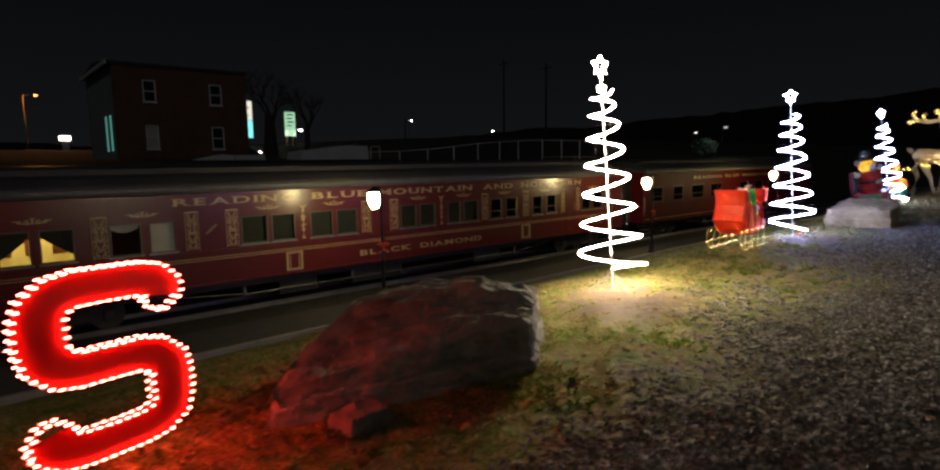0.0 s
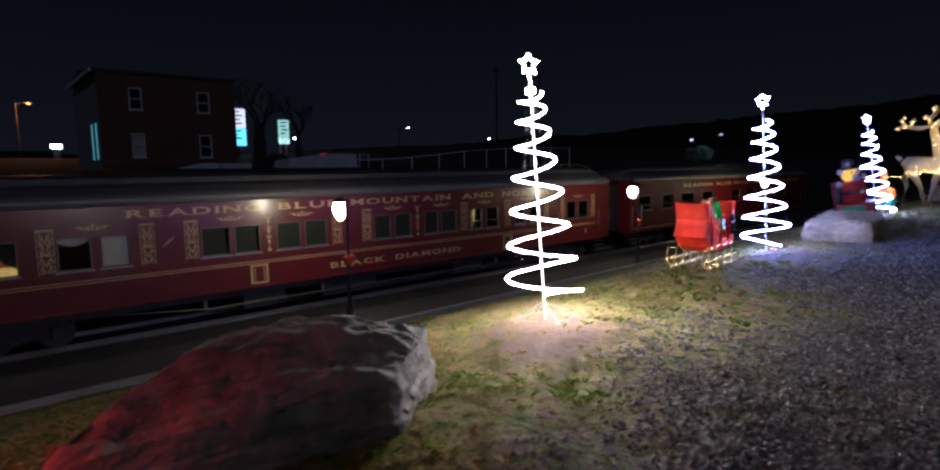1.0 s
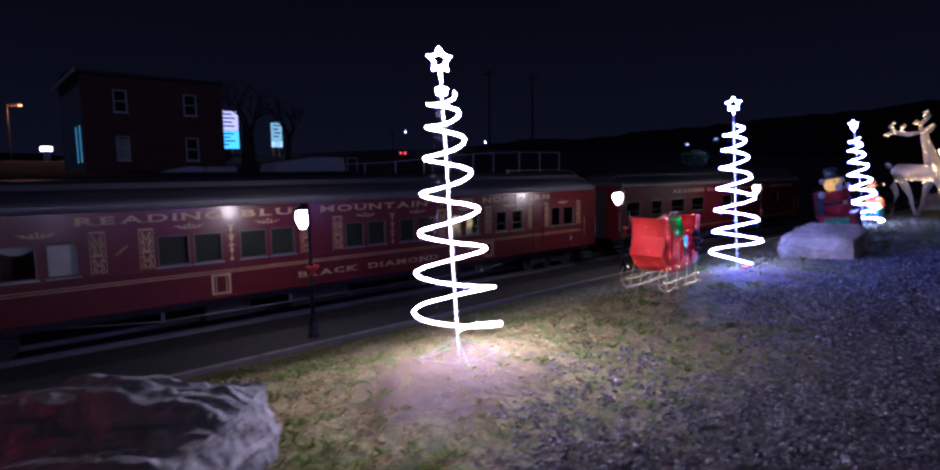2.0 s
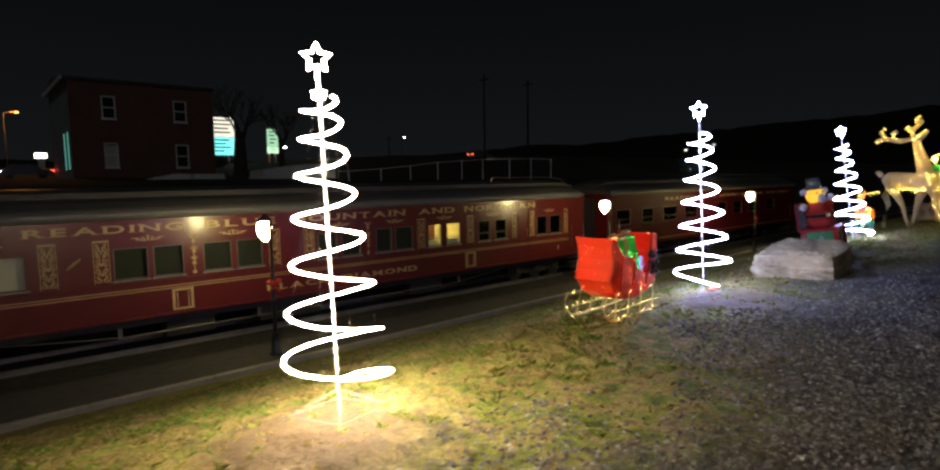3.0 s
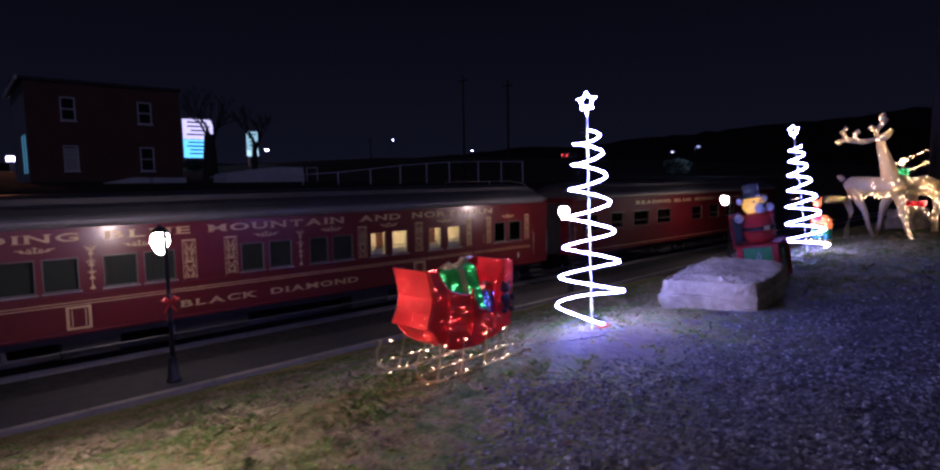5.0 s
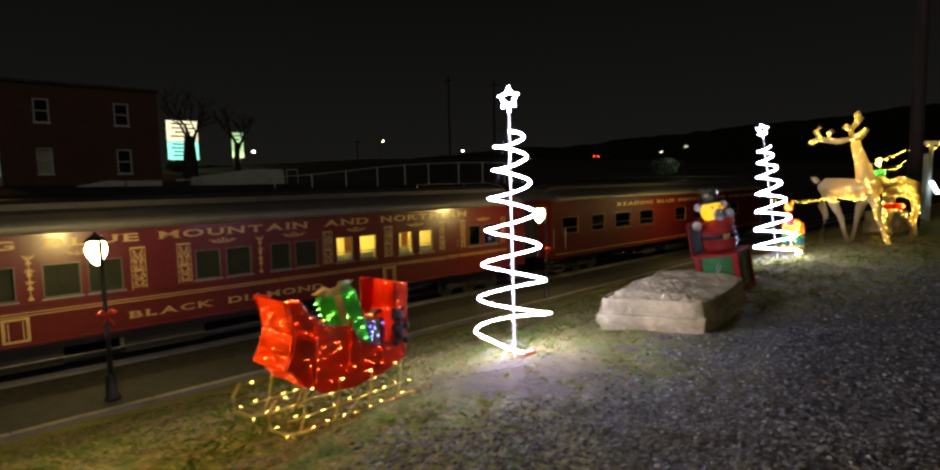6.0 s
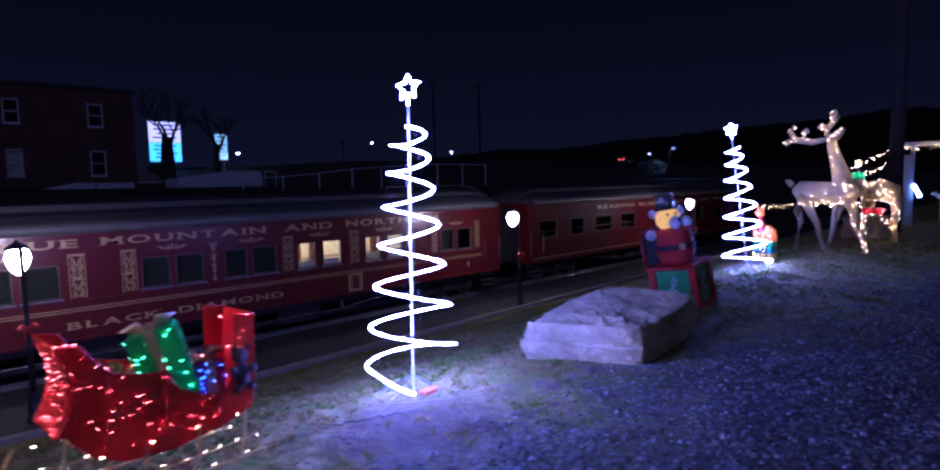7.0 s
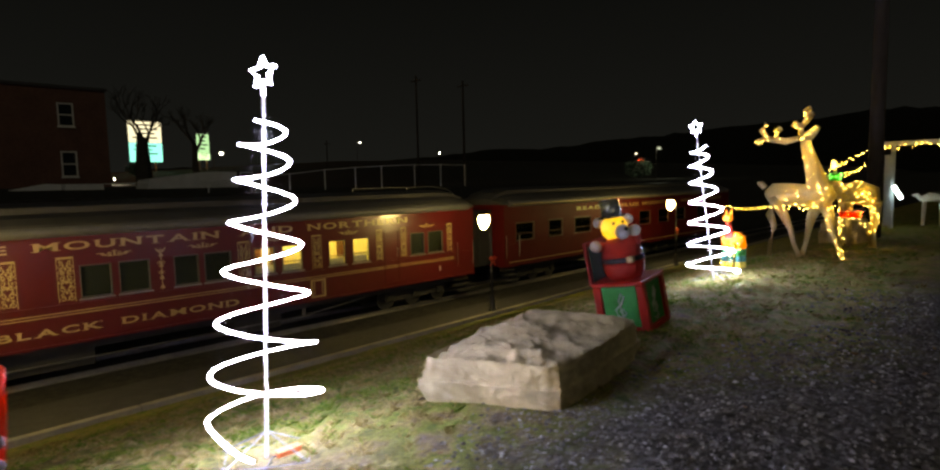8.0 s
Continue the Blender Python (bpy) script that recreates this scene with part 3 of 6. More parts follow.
def pilaster_mesh(w, h):
    bm = bmesh.new()
    hw = w / 2
    for s in (-1, 1):
        box(bm, 0, 0.006, s * hw - 0.008, s * hw + 0.008, -h / 2, h / 2)
        for j, zz in enumerate((-0.40, -0.22, -0.03, 0.15, 0.31)):
            scroll(bm, s * hw * 0.48, zz * h, hw * 0.42, 1.15, s, 1 if j % 2 else -1, 0.03)
            scroll(bm, s * hw * 0.55, zz * h + 0.07 * h, hw * 0.25, 0.9, -s, -1 if j % 2 else 1, 0.022)
        ribbon(bm, [(0, -h * .46), (s * hw * .55, -h * .36), (s * hw * .2, -h * .22), (s * hw * .6, -h * .1), (s * hw * .15, h * .06), (s * hw * .6, h * .2), (s * hw * .2, h * .34), (s * hw * .75, h * .45)], 0.026)
    box(bm, 0, 0.007, -hw * 1.05, hw * 1.05, h * .455, h * .5)
    for zz in (-0.28, -0.05, 0.24):
        bm.faces.new([bm.verts.new((0.008, a, zz * h + b)) for a, b in ((-.035, 0), (0, -.06), (.035, 0), (0, .06))])
    me = bpy.data.meshes.new("gold_pilaster")
    bm.to_mesh(me)
    bm.free()
    me.materials.append(M_gold)
    return me


def crest_mesh():
    bm = bmesh.new()
    for s in (-1, 1):
        scroll(bm, s * 0.12, 0.0, 0.055, 1.1, s, 1, 0.028)
        scroll(bm, s * 0.27, 0.01, 0.05, 1.2, -s, -1, 0.024)
        ribbon(bm, [(0, -.03), (s * .1, -.05), (s * .22, -.02), (s * .34, .03), (s * .42, .03)], 0.03)
    ribbon(bm, [(0, -.06), (0, .02), (0, .10)], 0.05)
    scroll(bm, -.03, .06, .03, .8, -1, 1, .02)
    scroll(bm, .03, .06, .03, .8, 1, 1, .02)
    me = bpy.data.meshes.new("gold_crest")
    bm.to_mesh(me)
    bm.free()
    me.materials.append(M_gold)
    return me


def arrow_mesh(h):
    bm = bmesh.new()
    ribbon(bm, [(0, -h / 2), (0, -h / 4), (0, 0), (0, h / 4), (0, h / 2)], 0.03)
    for zz in (-.46, -.24, .05, .3):
        bm.faces.new([bm.verts.new((0.008, a, zz * h + b)) for a, b in ((-.07, .0), (0, -.02), (.07, .0), (0, .13))])
    for s in (-1, 1):
        scroll(bm, s * .06, .42 * h, .05, 1.0, s, 1, .026)
        scroll(bm, s * .06, .16 * h, .05, 1.0, s, -1, .024)
        scroll(bm, s * .05, -.10 * h, .045, 1.0, s, 1, .024)
        ribbon(bm, [(0, .36 * h), (s * .1, .46 * h), (s * .13, .5 * h)], .03)
    me = bpy.data.meshes.new("gold_arrow")
    bm.to_mesh(me)
    bm.free()
    me.materials.append(M_gold)
    return me


PIL = pilaster_mesh(0.36, 1.18)
PIL_S = pilaster_mesh(0.26, 1.18)
CREST = crest_mesh()
ARROW = arrow_mesh(1.2)


def carriage(name, y0, y1, windows, label, paint, ornate, wz0=-1.05, wz1=-0.17):
    """windows: (from, to, state) along the side; state: dark, blind, shade, half or lit."""
    car = thing(name, (0, 0, 0), label, "railway carriage")
    car.location = (-15.7, y0, -3.2)
    ox, oy, oz = 15.7, -y0, 3.2

    def add(nm, bm, m, parent=None, lab="", smooth=False):
        for v in bm.verts:
            v.co += Vector((ox, oy, oz))
        return part(nm, bm, m, parent or car, lab, smooth)

    zs, ze = -2.2, 0.70
    bm = bmesh.new()
    X0, X1 = SIDE - 0.09, SIDE
    us = [y0] + [e for a, b, _ in windows for e in (a, b)] + [y1]
    holed_wall(bm, X0, X1, us, [zs, wz0, wz1, ze], {(2 * k + 1, 1) for k in range(len(windows))})
    body = add("body", bm, paint, None, "maroon painted steel side")
    bm = bmesh.new()
    prism(bm, [(-17.2, y0), (X0, y0), (X0, y0 + .09), (-17.11, y0 + .09), (-17.11, y1 - .09), (X0, y1 - .09), (X0, y1), (-17.2, y1)], zs, ze, "z")
    add("end_and_far_side", bm, paint)
    bm = bmesh.new()
    box(bm, -17.11, X0, y0 + .09, y1 - .09, -2.05, -1.95)
    add("floor_deck", bm, M_under)
    # roof: an arch with rounded ends
    prof = [(-1.58, 0.70), (-1.60, 0.78), (-1.50, 0.93), (-1.25, 1.10), (-0.95, 1.20), (-0.9, 1.36), (-0.5, 1.45), (0, 1.48), (0.5, 1.45), (0.9, 1.36), (0.95, 1.20), (1.25, 1.10), (1.50, 0.93), (1.60, 0.78), (1.58, 0.70)]
    bm = bmesh.new()
    rings = []
    for yy, k in ((y0 - .1, 0.35), (y0 + .2, 0.72), (y0 + .8, 0.95), (y0 + 1.6, 1.0), (y1 - 1.6, 1.0), (y1 - .8, 0.95), (y1 - .2, 0.72), (y1 + .1, 0.35)):
        rings.append([bm.verts.new((-15.7 + px * (0.9 + 0.1 * k), yy, 0.70 + (pz - 0.70) * k)) for px, pz in prof])
    for A, B in zip(rings, rings[1:]):
        for j in range(len(prof) - 1):
            bm.faces.new((A[j], A[j + 1], B[j + 1], B[j]))
        bm.faces.new((A[-1], A[0], B[0], B[-1]))
    bm.faces.new(rings[0])
    bm.faces.new(rings[-1][::-1])
    bmesh.ops.recalc_face_normals(bm, faces=bm.faces)
    add("roof", bm, M_roof, None, "dark grey arched carriage roof")
    bm = bmesh.new()
    prism(bm, [(SIDE, 0.60), (SIDE + .035, 0.61), (SIDE + .10, 0.66), (SIDE + .125, 0.72), (SIDE + .115, 0.80), (SIDE + .06, 0.86), (SIDE - .02, 0.90), (SIDE - .02, 0.72)], y0 + .3, y1 - .3, "y")
    add("eave", bm, M_eave, None, "pale painted eave moulding", smooth=False)
    bm = bmesh.new()
    box(bm, SIDE, SIDE + .03, y0 + .02, y1 - .02, zs, zs + .06)
    box(bm, SIDE, SIDE + .025, y0 + .02, y1 - .02, wz0 - .13, wz0 - .09)
    add("side_rail", bm, paint)
    if ornate:
        for zz in (-1.36, -1.43):
            bm = bmesh.new()
            box(bm, SIDE, SIDE + .008, y0 + .3, y1 - 1.2, zz, zz + .022)
            add("gold_stripe_or_glint", bm, M_gold, None, "gold painted belt stripe")
    else:
        bm = bmesh.new()
        box(bm, SIDE, SIDE + .008, y0 + .3, y1 - .5, -2.02, -1.99)
        add("gold_stripe_or_glint", bm, M_gold, None, "gold painted sill stripe")
        # gold strip put in for the bright highlight line along the eave
        bm = bmesh.new()
        box(bm, SIDE + .126, SIDE + .134, y0 + .5, y1 - .5, 0.69, 0.72)
        add("gold_stripe_or_glint", bm, M_gold, None, "gold strip painted as the bright highlight along the eave")
    # windows
    for a, b, state in windows:
        bm = bmesh.new()
        f = 0.034 if ornate else 0.05
        box(bm, SIDE - .08, SIDE + .012, a, b, wz0, wz0 + f)
        box(bm, SIDE - .08, SIDE + .012, a, b, wz1 - f, wz1)
        box(bm, SIDE - .08, SIDE + .012, a, a + f, wz0 + f, wz1 - f)
        box(bm, SIDE - .08, SIDE + .012, b - f, b, wz0 + f, wz1 - f)
        if state == "lit" or not ornate:
            zm = wz0 + 0.36 * (wz1 - wz0)
            box(bm, SIDE - .07, SIDE - .03, a + f, b - f, zm, zm + .028)
        win = add("window", bm, M_sash if ornate and state != "blind" else M_frame)
        bm = bmesh.new()
        box(bm, SIDE, SIDE + .045, a - .04, b + .04, wz0 - .045, wz0 - .005)
        add("sill", bm, M_steel if ornate else paint, win, "bright metal sill")
        bm = bmesh.new()
        box(bm, SIDE - .056, SIDE - .050, a + f, b - f, wz0 + f, wz1 - f)
        g = add("glass", bm, M_glass, win)
        g.visible_shadow = False
        bm = bmesh.new()
        if state == "blind":
            box(bm, SIDE - .085, SIDE - .080, a + f, b - f, wz0 + f, wz1 - f)
            add("blind", bm, M_blind, win, "cream roller blind pulled down")
        elif state == "shade" or (ornate and state == "dark"):
            box(bm, SIDE - .12, SIDE - .112, a + .01, b - .01, wz0 + .02, wz1)
            add("blind", bm, M_shade, win, "dark green roller blind")
        elif state == "lit":
            box(bm, SIDE - .16, SIDE - .152, a + .01, b - .01, wz0, wz0 + .24)
            add("half_curtain", bm, M_blind, win, "pale half curtain on a rail")
        elif state == "drape":
            n = 12
            top = [(a + .02 + (b - a - .04) * i / n, wz1) for i in range(n + 1)]
            low = [(p[0], wz1 - .18 - .55 * abs(i / n - (.95 if a < 1.1 else .05)) ** .8) for i, p in enumerate(top)]
            prism(bm, top + low[::-1], SIDE - .13, SIDE - .12, "x")
            add("drape", bm, M_shade, win, "dark gathered drape")
        elif state == "half":
            n = 10
            top = [(a + f + (b - a - 2 * f) * i / n, wz1) for i in range(n + 1)]
            low = [(p[0], wz1 - .12 - .12 * math.sin(math.pi * i / n)) for i, p in enumerate(top)]
            prism(bm, top + low[::-1], SIDE - .12, SIDE - .11, "x")
            add("valance", bm, M_blind, win, "swagged pale valance")
        else:
            box(bm, SIDE - .13, SIDE - .122, a + .01, b - .01, wz0 + .12 + .25 * ((a * 7.3) % 1), wz1)
            add("blind", bm, M_shade, win, "dark green roller blind")
    # compartments behind the lit windows
    lit = [(a, b) for a, b, s in windows if s in ("lit", "drape")]
    for a, b in ([(lit[i][0] - .12, lit[i + 1][1] + .12) for i in range(0, len(lit), 2)] if lit else []):
        bm = bmesh.new()
        box(bm, -16.0, -15.94, a, b, -1.95, 0.3)
        box(bm, -15.94, SIDE - .2, a, a + .04, -1.95, 0.3)
        box(bm, -15.94, SIDE - .2, b - .04, b, -1.95, 0.3)
        box(bm, -15.94, SIDE - .2, a + .04, b - .04, .3, .34)
        add("compartment", bm, M_cream, None, "cream panelled saloon compartment")
        bm = bmesh.new()
        box(bm, -15.6, -14.7, (a + b) / 2 - .35, (a + b) / 2 + .35, .26, .29)
        add("ceiling_lamp", bm, M_lampglow, None, "lit warm ceiling lamp")
        for k in range(3):
            yc = a + .3 + k * (b - a - .6) / 2
            bm = bmesh.new()
            box(bm, -15.93, -15.91, yc - .16, yc + .16, -1.0, -.35)
            add("picture_panel", bm, M_frame, None, "dark framed wall panel")
    # underframe: sill beam, truss rods, boxes, bogies, steps
    bm = bmesh.new()
    box(bm, -16.9, -16.7, y0 + .2, y1 - .2, -2.45, -2.2)
    box(bm, -14.7, -14.5, y0 + .2, y1 - .2, -2.45, -2.2)
    add("underframe", bm, M_under)
    for xr in (-14.55, -16.85):
        bm = bmesh.new()
        tube(bm, [(xr, y0 + 4, -2.3), (xr, y0 + 8, -2.72), (xr, y1 - 8, -2.72), (xr, y1 - 4, -2.3)], 0.022)
        add("truss_rod", bm, M_dull, None, "dull steel truss rod")
    for yq in (y0 + 8, y0 + (y1 - y0) * .42, y1 - 8):
        bm = bmesh.new()
        box(bm, -14.60, -14.52, yq - .05, yq + .05, -2.74, -2.4)
        add("queen_post", bm, M_dull)
    for a, b in ((y0 + 9.2, y0 + 10.6), (y0 + 12, y0 + 14.2), (y1 - 10.4, y1 - 8.8)):
        bm = bmesh.new()
        box(bm, -15.3, -14.66, a, b, -2.95, -2.45)
        bevel(bm, 0.03, 1)
        add("equipment_box", bm, M_under)
    for yc in (y0 + 2.9, y1 - 2.9):
        bm = bmesh.new()
        prism(bm, [(yc - 1.7, -2.62), (yc - 1.5, -2.5), (yc + 1.5, -2.5), (yc + 1.7, -2.62), (yc + 1.3, -2.86), (yc - 1.3, -2.86)], -14.88, -14.78, "x")
        bog = add("bogie", bm, M_under)
        for dy in (-1.35, 0, 1.35):
            for xw in (-15.03, -16.47):
                bm = bmesh.new()
                pr = [(math.cos(2 * math.pi * i / 20) * .44 + yc + dy, math.sin(2 * math.pi * i / 20) * .44 - 2.75) for i in range(20)]
                prism(bm, pr, xw, xw + .12, "x")
                add("wheel", bm, M_under, bog)
            bm = bmesh.new()
            box(bm, -14.80, -14.70, yc + dy - .13, yc + dy + .13, -2.86, -2.58)
            bevel(bm, .02, 1)
            add("axle_box", bm, M_under, bog)
    for yc in (y0 + .55, y1 - .55):
        for k in range(3):
            bm = bmesh.new()
            box(bm, SIDE - .5 + .12 * k, SIDE - .2 + .12 * k, yc - .4, yc + .4, -2.42 - .22 * k, -2.38 - .22 * k)
            add("step", bm, M_dull, None, "steel entrance step")
        for s in (-.46, .46):
            bm = bmesh.new()
            tube(bm, [(SIDE + .05, yc + s, -1.75), (SIDE + .07, yc + s, -1.6), (SIDE + .07, yc + s, -.9), (SIDE + .05, yc + s, -.75)], .016)
            add("grab_rail", bm, M_steel)
    return car, add


W1 = [(0.35, 1.02, "drape"), (1.2, 1.95, "drape"), (2.75, 3.52, "half"), (3.72, 4.42, "blind"), (6.30, 7.15, "dark"), (7.28, 8.08, "dark"), (8.62, 9.45, "dark"), (9.60, 10.42, "dark"),
      (12.30, 13.04, "dark"), (13.20, 13.98, "dark"), (14.60, 15.30, "shade"), (15.45, 16.27, "dark"), (16.98, 17.68, "lit"), (17.92, 18.66, "lit"), (19.66, 20.34, "lit"), (20.64, 21.36, "lit"), (23.30, 24.02, "dark"), (24.20, 25.02, "dark")]
car1, add1 = carriage("railway_carriage", -1.6, 26.8, W1, "maroon vintage railway carriage with gold lettering and scrollwork", M_red, True)
L1 = SIDE + 15.7 + .004


def on1(y, z):
    return (L1, y + 1.6, z + 3.2)


for yc in (2.52, 4.86, 6.03, 10.80, 12.00, 16.66, 19.20):
    tagged(share("gold_pilaster", PIL, car1, on1(yc, -.51)), "gold scrollwork panel")
for yc in (21.82, 22.97, 25.38):
    tagged(share("gold_pilaster", PIL_S, car1, on1(yc, -.51)), "narrow gold scrollwork panel")
for yc in (1.1, 3.58, 7.18, 9.52, 13.13, 15.44, 17.82, 20.5, 24.15):
    tagged(share("gold_crest", CREST, car1, on1(yc, .06)), "small gold scroll crest")
for yc in (8.36, 14.27):
    tagged(share("gold_arrow", ARROW, car1, on1(yc, -.49)), "gold arrow column ornament")
for words, a, b in (("READING", 4.40, 8.12), ("BLUE", 8.72, 10.86), ("MOUNTAIN", 11.38, 15.92), ("AND", 16.58, 18.34), ("NORTHERN", 18.90, 23.17)):
    lettering("lettering", words, a + 1.6, b + 1.6, .36 + 3.2, .215, L1, M_gold, car1, "gold capital letters")
for words, a, b in (("BLACK", 10.5, 12.70), ("DIAMOND", 13.2, 16.42)):
    lettering("lettering", words, a + 1.6, b + 1.6, -1.80 + 3.2, .19, L1, M_gold, car1, "gold capital letters")
for yc in (8.0, 19.2):
    bm = bmesh.new()
    for s in (-1, 1):
        box(bm, SIDE, SIDE + .01, yc + s * .25 - .035, yc + s * .25 + .035, -2.08, -1.46)
        box(bm, SIDE, SIDE + .011, yc + s * .15 - .012, yc + s * .15 + .012, -2.0, -1.55)
    box(bm, SIDE, SIDE + .01, yc - .215, yc + .215, -1.52, -1.46)
    box(bm, SIDE, SIDE + .01, yc - .215, yc + .215, -2.08, -2.02)
    add1("gold_panel_frame", bm, M_gold, None, "gold lined square panel")
bm = bmesh.new()
for s in (0, 1, 2):
    ribbon(bm, [(5.25 + .06 * s, -.62 + .06 * s), (5.4, -.5 + .02 * s), (5.56 - .05 * s, -.36 - .06 * s)], .07, SIDE + .002)
add1("gold_leaf_emblem", bm, M_gold, None, "gold leaf emblem")
bm = bmesh.new()
for a, b, c, d in ((22.04, 22.09, -2.0, .0), (22.69, 22.74, -2.0, .0), (22.09, 22.69, -.05, .0), (22.09, 22.69, -1.12, -1.07), (22.09, 22.69, -2.0, -1.95)):
    box(bm, SIDE, SIDE + .02, a, b, c, d)
door = add1("side_door", bm, M_red, None, "framed maroon side door")
bm = bmesh.new()
tube(bm, [(SIDE + .02, 22.62, -1.0), (SIDE + .06, 22.62, -.96), (SIDE + .06, 22.62, -.72), (SIDE + .02, 22.62, -.68)], .012)
add1("handle", bm, M_steel, door, "bright door handle")
bm = bmesh.new()
box(bm, SIDE, SIDE + .008, 24.78, 24.86, -1.84, -1.64)
add1("number_bar", bm, M_blind, None, "small pale plate")
bm = bmesh.new()
tube(bm, [(-15.2, 21.4, 1.62), (-15.2, 25.3, 1.62), (-15.2, 26.2, 1.5), (-15.2, 26.7, 1.2)], .02)
tube(bm, [(-15.2, 21.4, 1.62), (-15.2, 21.4, 1.44)], .02)
tube(bm, [(-15.2, 24.0, 1.62), (-15.2, 24.0, 1.44)], .02)
add1("roof_rail", bm, M_steel, None, "thin bright roof rail")

W2 = [(29.6, 31.0, "dark"), (32.1, 33.3, "dark"), (34.3, 35.9, "dark"), (36.8, 38.4, "dark"), (41.0, 42.4, "dark"), (43.4, 44.8, "dark"), (45.8, 47.2, "dark"), (49, 50.4, "dark")]
car2, add2 = carriage("railway_carriage", 28.8, 54.5, W2, "plain maroon railway carriage coupled behind the ornate one", M_red2, False)
for words, a, b in (("READING", 34.55, 38.28), ("BLUE", 38.80, 40.9), ("MOUNTAIN", 41.4, 45.9), ("AND", 46.5, 48.2), ("NORTHERN", 48.8, 53.0)):
    lettering("lettering", words, a - 28.8, b - 28.8, .27 + 3.2, .19, L1, M_gold, car2, "gold capital letters")
bellows = thing("corridor_bellows", (-15.7, 26.8, -2.1), "black folded bellows between the two carriages", "bellows")
for k in range(7):
    bm = bmesh.new()
    box(bm, -.72 + .03 * (k % 2), .72 - .03 * (k % 2), k * .285, k * .285 + .27, 0, 2.55)
    part("fold", bm, M_under, bellows)


# ---- platform lanterns ----
def platform_lamp():
    lamp = thing("platform_lamp", (-10.92, 0, -3.0), "black iron platform lamp post with glowing lantern and red bow", "lamp post", "platform lamp posts")
    bm = bmesh.new()
    lathe(bm, [(.17, 0), (.17, .07), (.13, .10), (.12, .42), (.10, .5), (.13, .54), (.07, .62)], 14)
    part("base", bm, M_black, lamp, "", True)
    bm = bmesh.new()
    lathe(bm, [(.062, .60), (.055, 1.4), (.075, 1.42), (.075, 1.48), (.05, 1.5), (.042, 3.42), (.06, 3.44), (.06, 3.5), (.02, 3.56), (.03, 3.6), (.005, 3.66)], 12)
    part("post", bm, M_black, lamp, "", True)
    bm = bmesh.new()
    tube(bm, [(0, 0, 3.2)] + [(-.16 - .17 * math.cos(a), -.02, 3.55 + .16 * math.sin(a)) for a in (-.2, .5, 1.1, 1.6, 2.1, 2.8)][::-1] + [(-.32, -.02, 3.58)], .018)
    part("bracket", bm, M_black, lamp)
    bm = bmesh.new()
    lathe(bm, [(.035, -.29), (.10, -.23), (.195, -.05), (.215, .07), (.175, .20), (.06, .26)], 8, (-.32, -.03, 3.31))
    part("lantern_glass", bm, M_lantern, lamp, "glowing white lantern glass")
    bm = bmesh.new()
    lathe(bm, [(.23, .24), (.16, .31), (.06, .37), (.02, .44)], 8, (-.32, -.03, 3.31))
    part("lantern_cap", bm, M_black, lamp)
    bm = bmesh.new()
    for s in (-1, 1):
        tube(bm, [(.05, 0, 1.95), (.08, s * .1, 2.02), (.07, s * .17, 1.98), (.08, s * .1, 1.92), (.05, 0, 1.95)], [.02, .045, .05, .045, .02], 6)
        tube(bm, [(.05, 0, 1.94), (.08, s * .06, 1.8), (.07, s * .14, 1.68)], [.02, .03, .012], 5)
    ball(bm, (.06, 0, 1.95), .04)
    part("bow", bm, M_bow, lamp, "red ribbon bow", True)
    return lamp


lamp_a = platform_lamp()
lamp_a.location.y = 9.36
for yy in (24.45, 39.1):
    copy_thing(lamp_a, pose(-10.92, yy, -3.0))


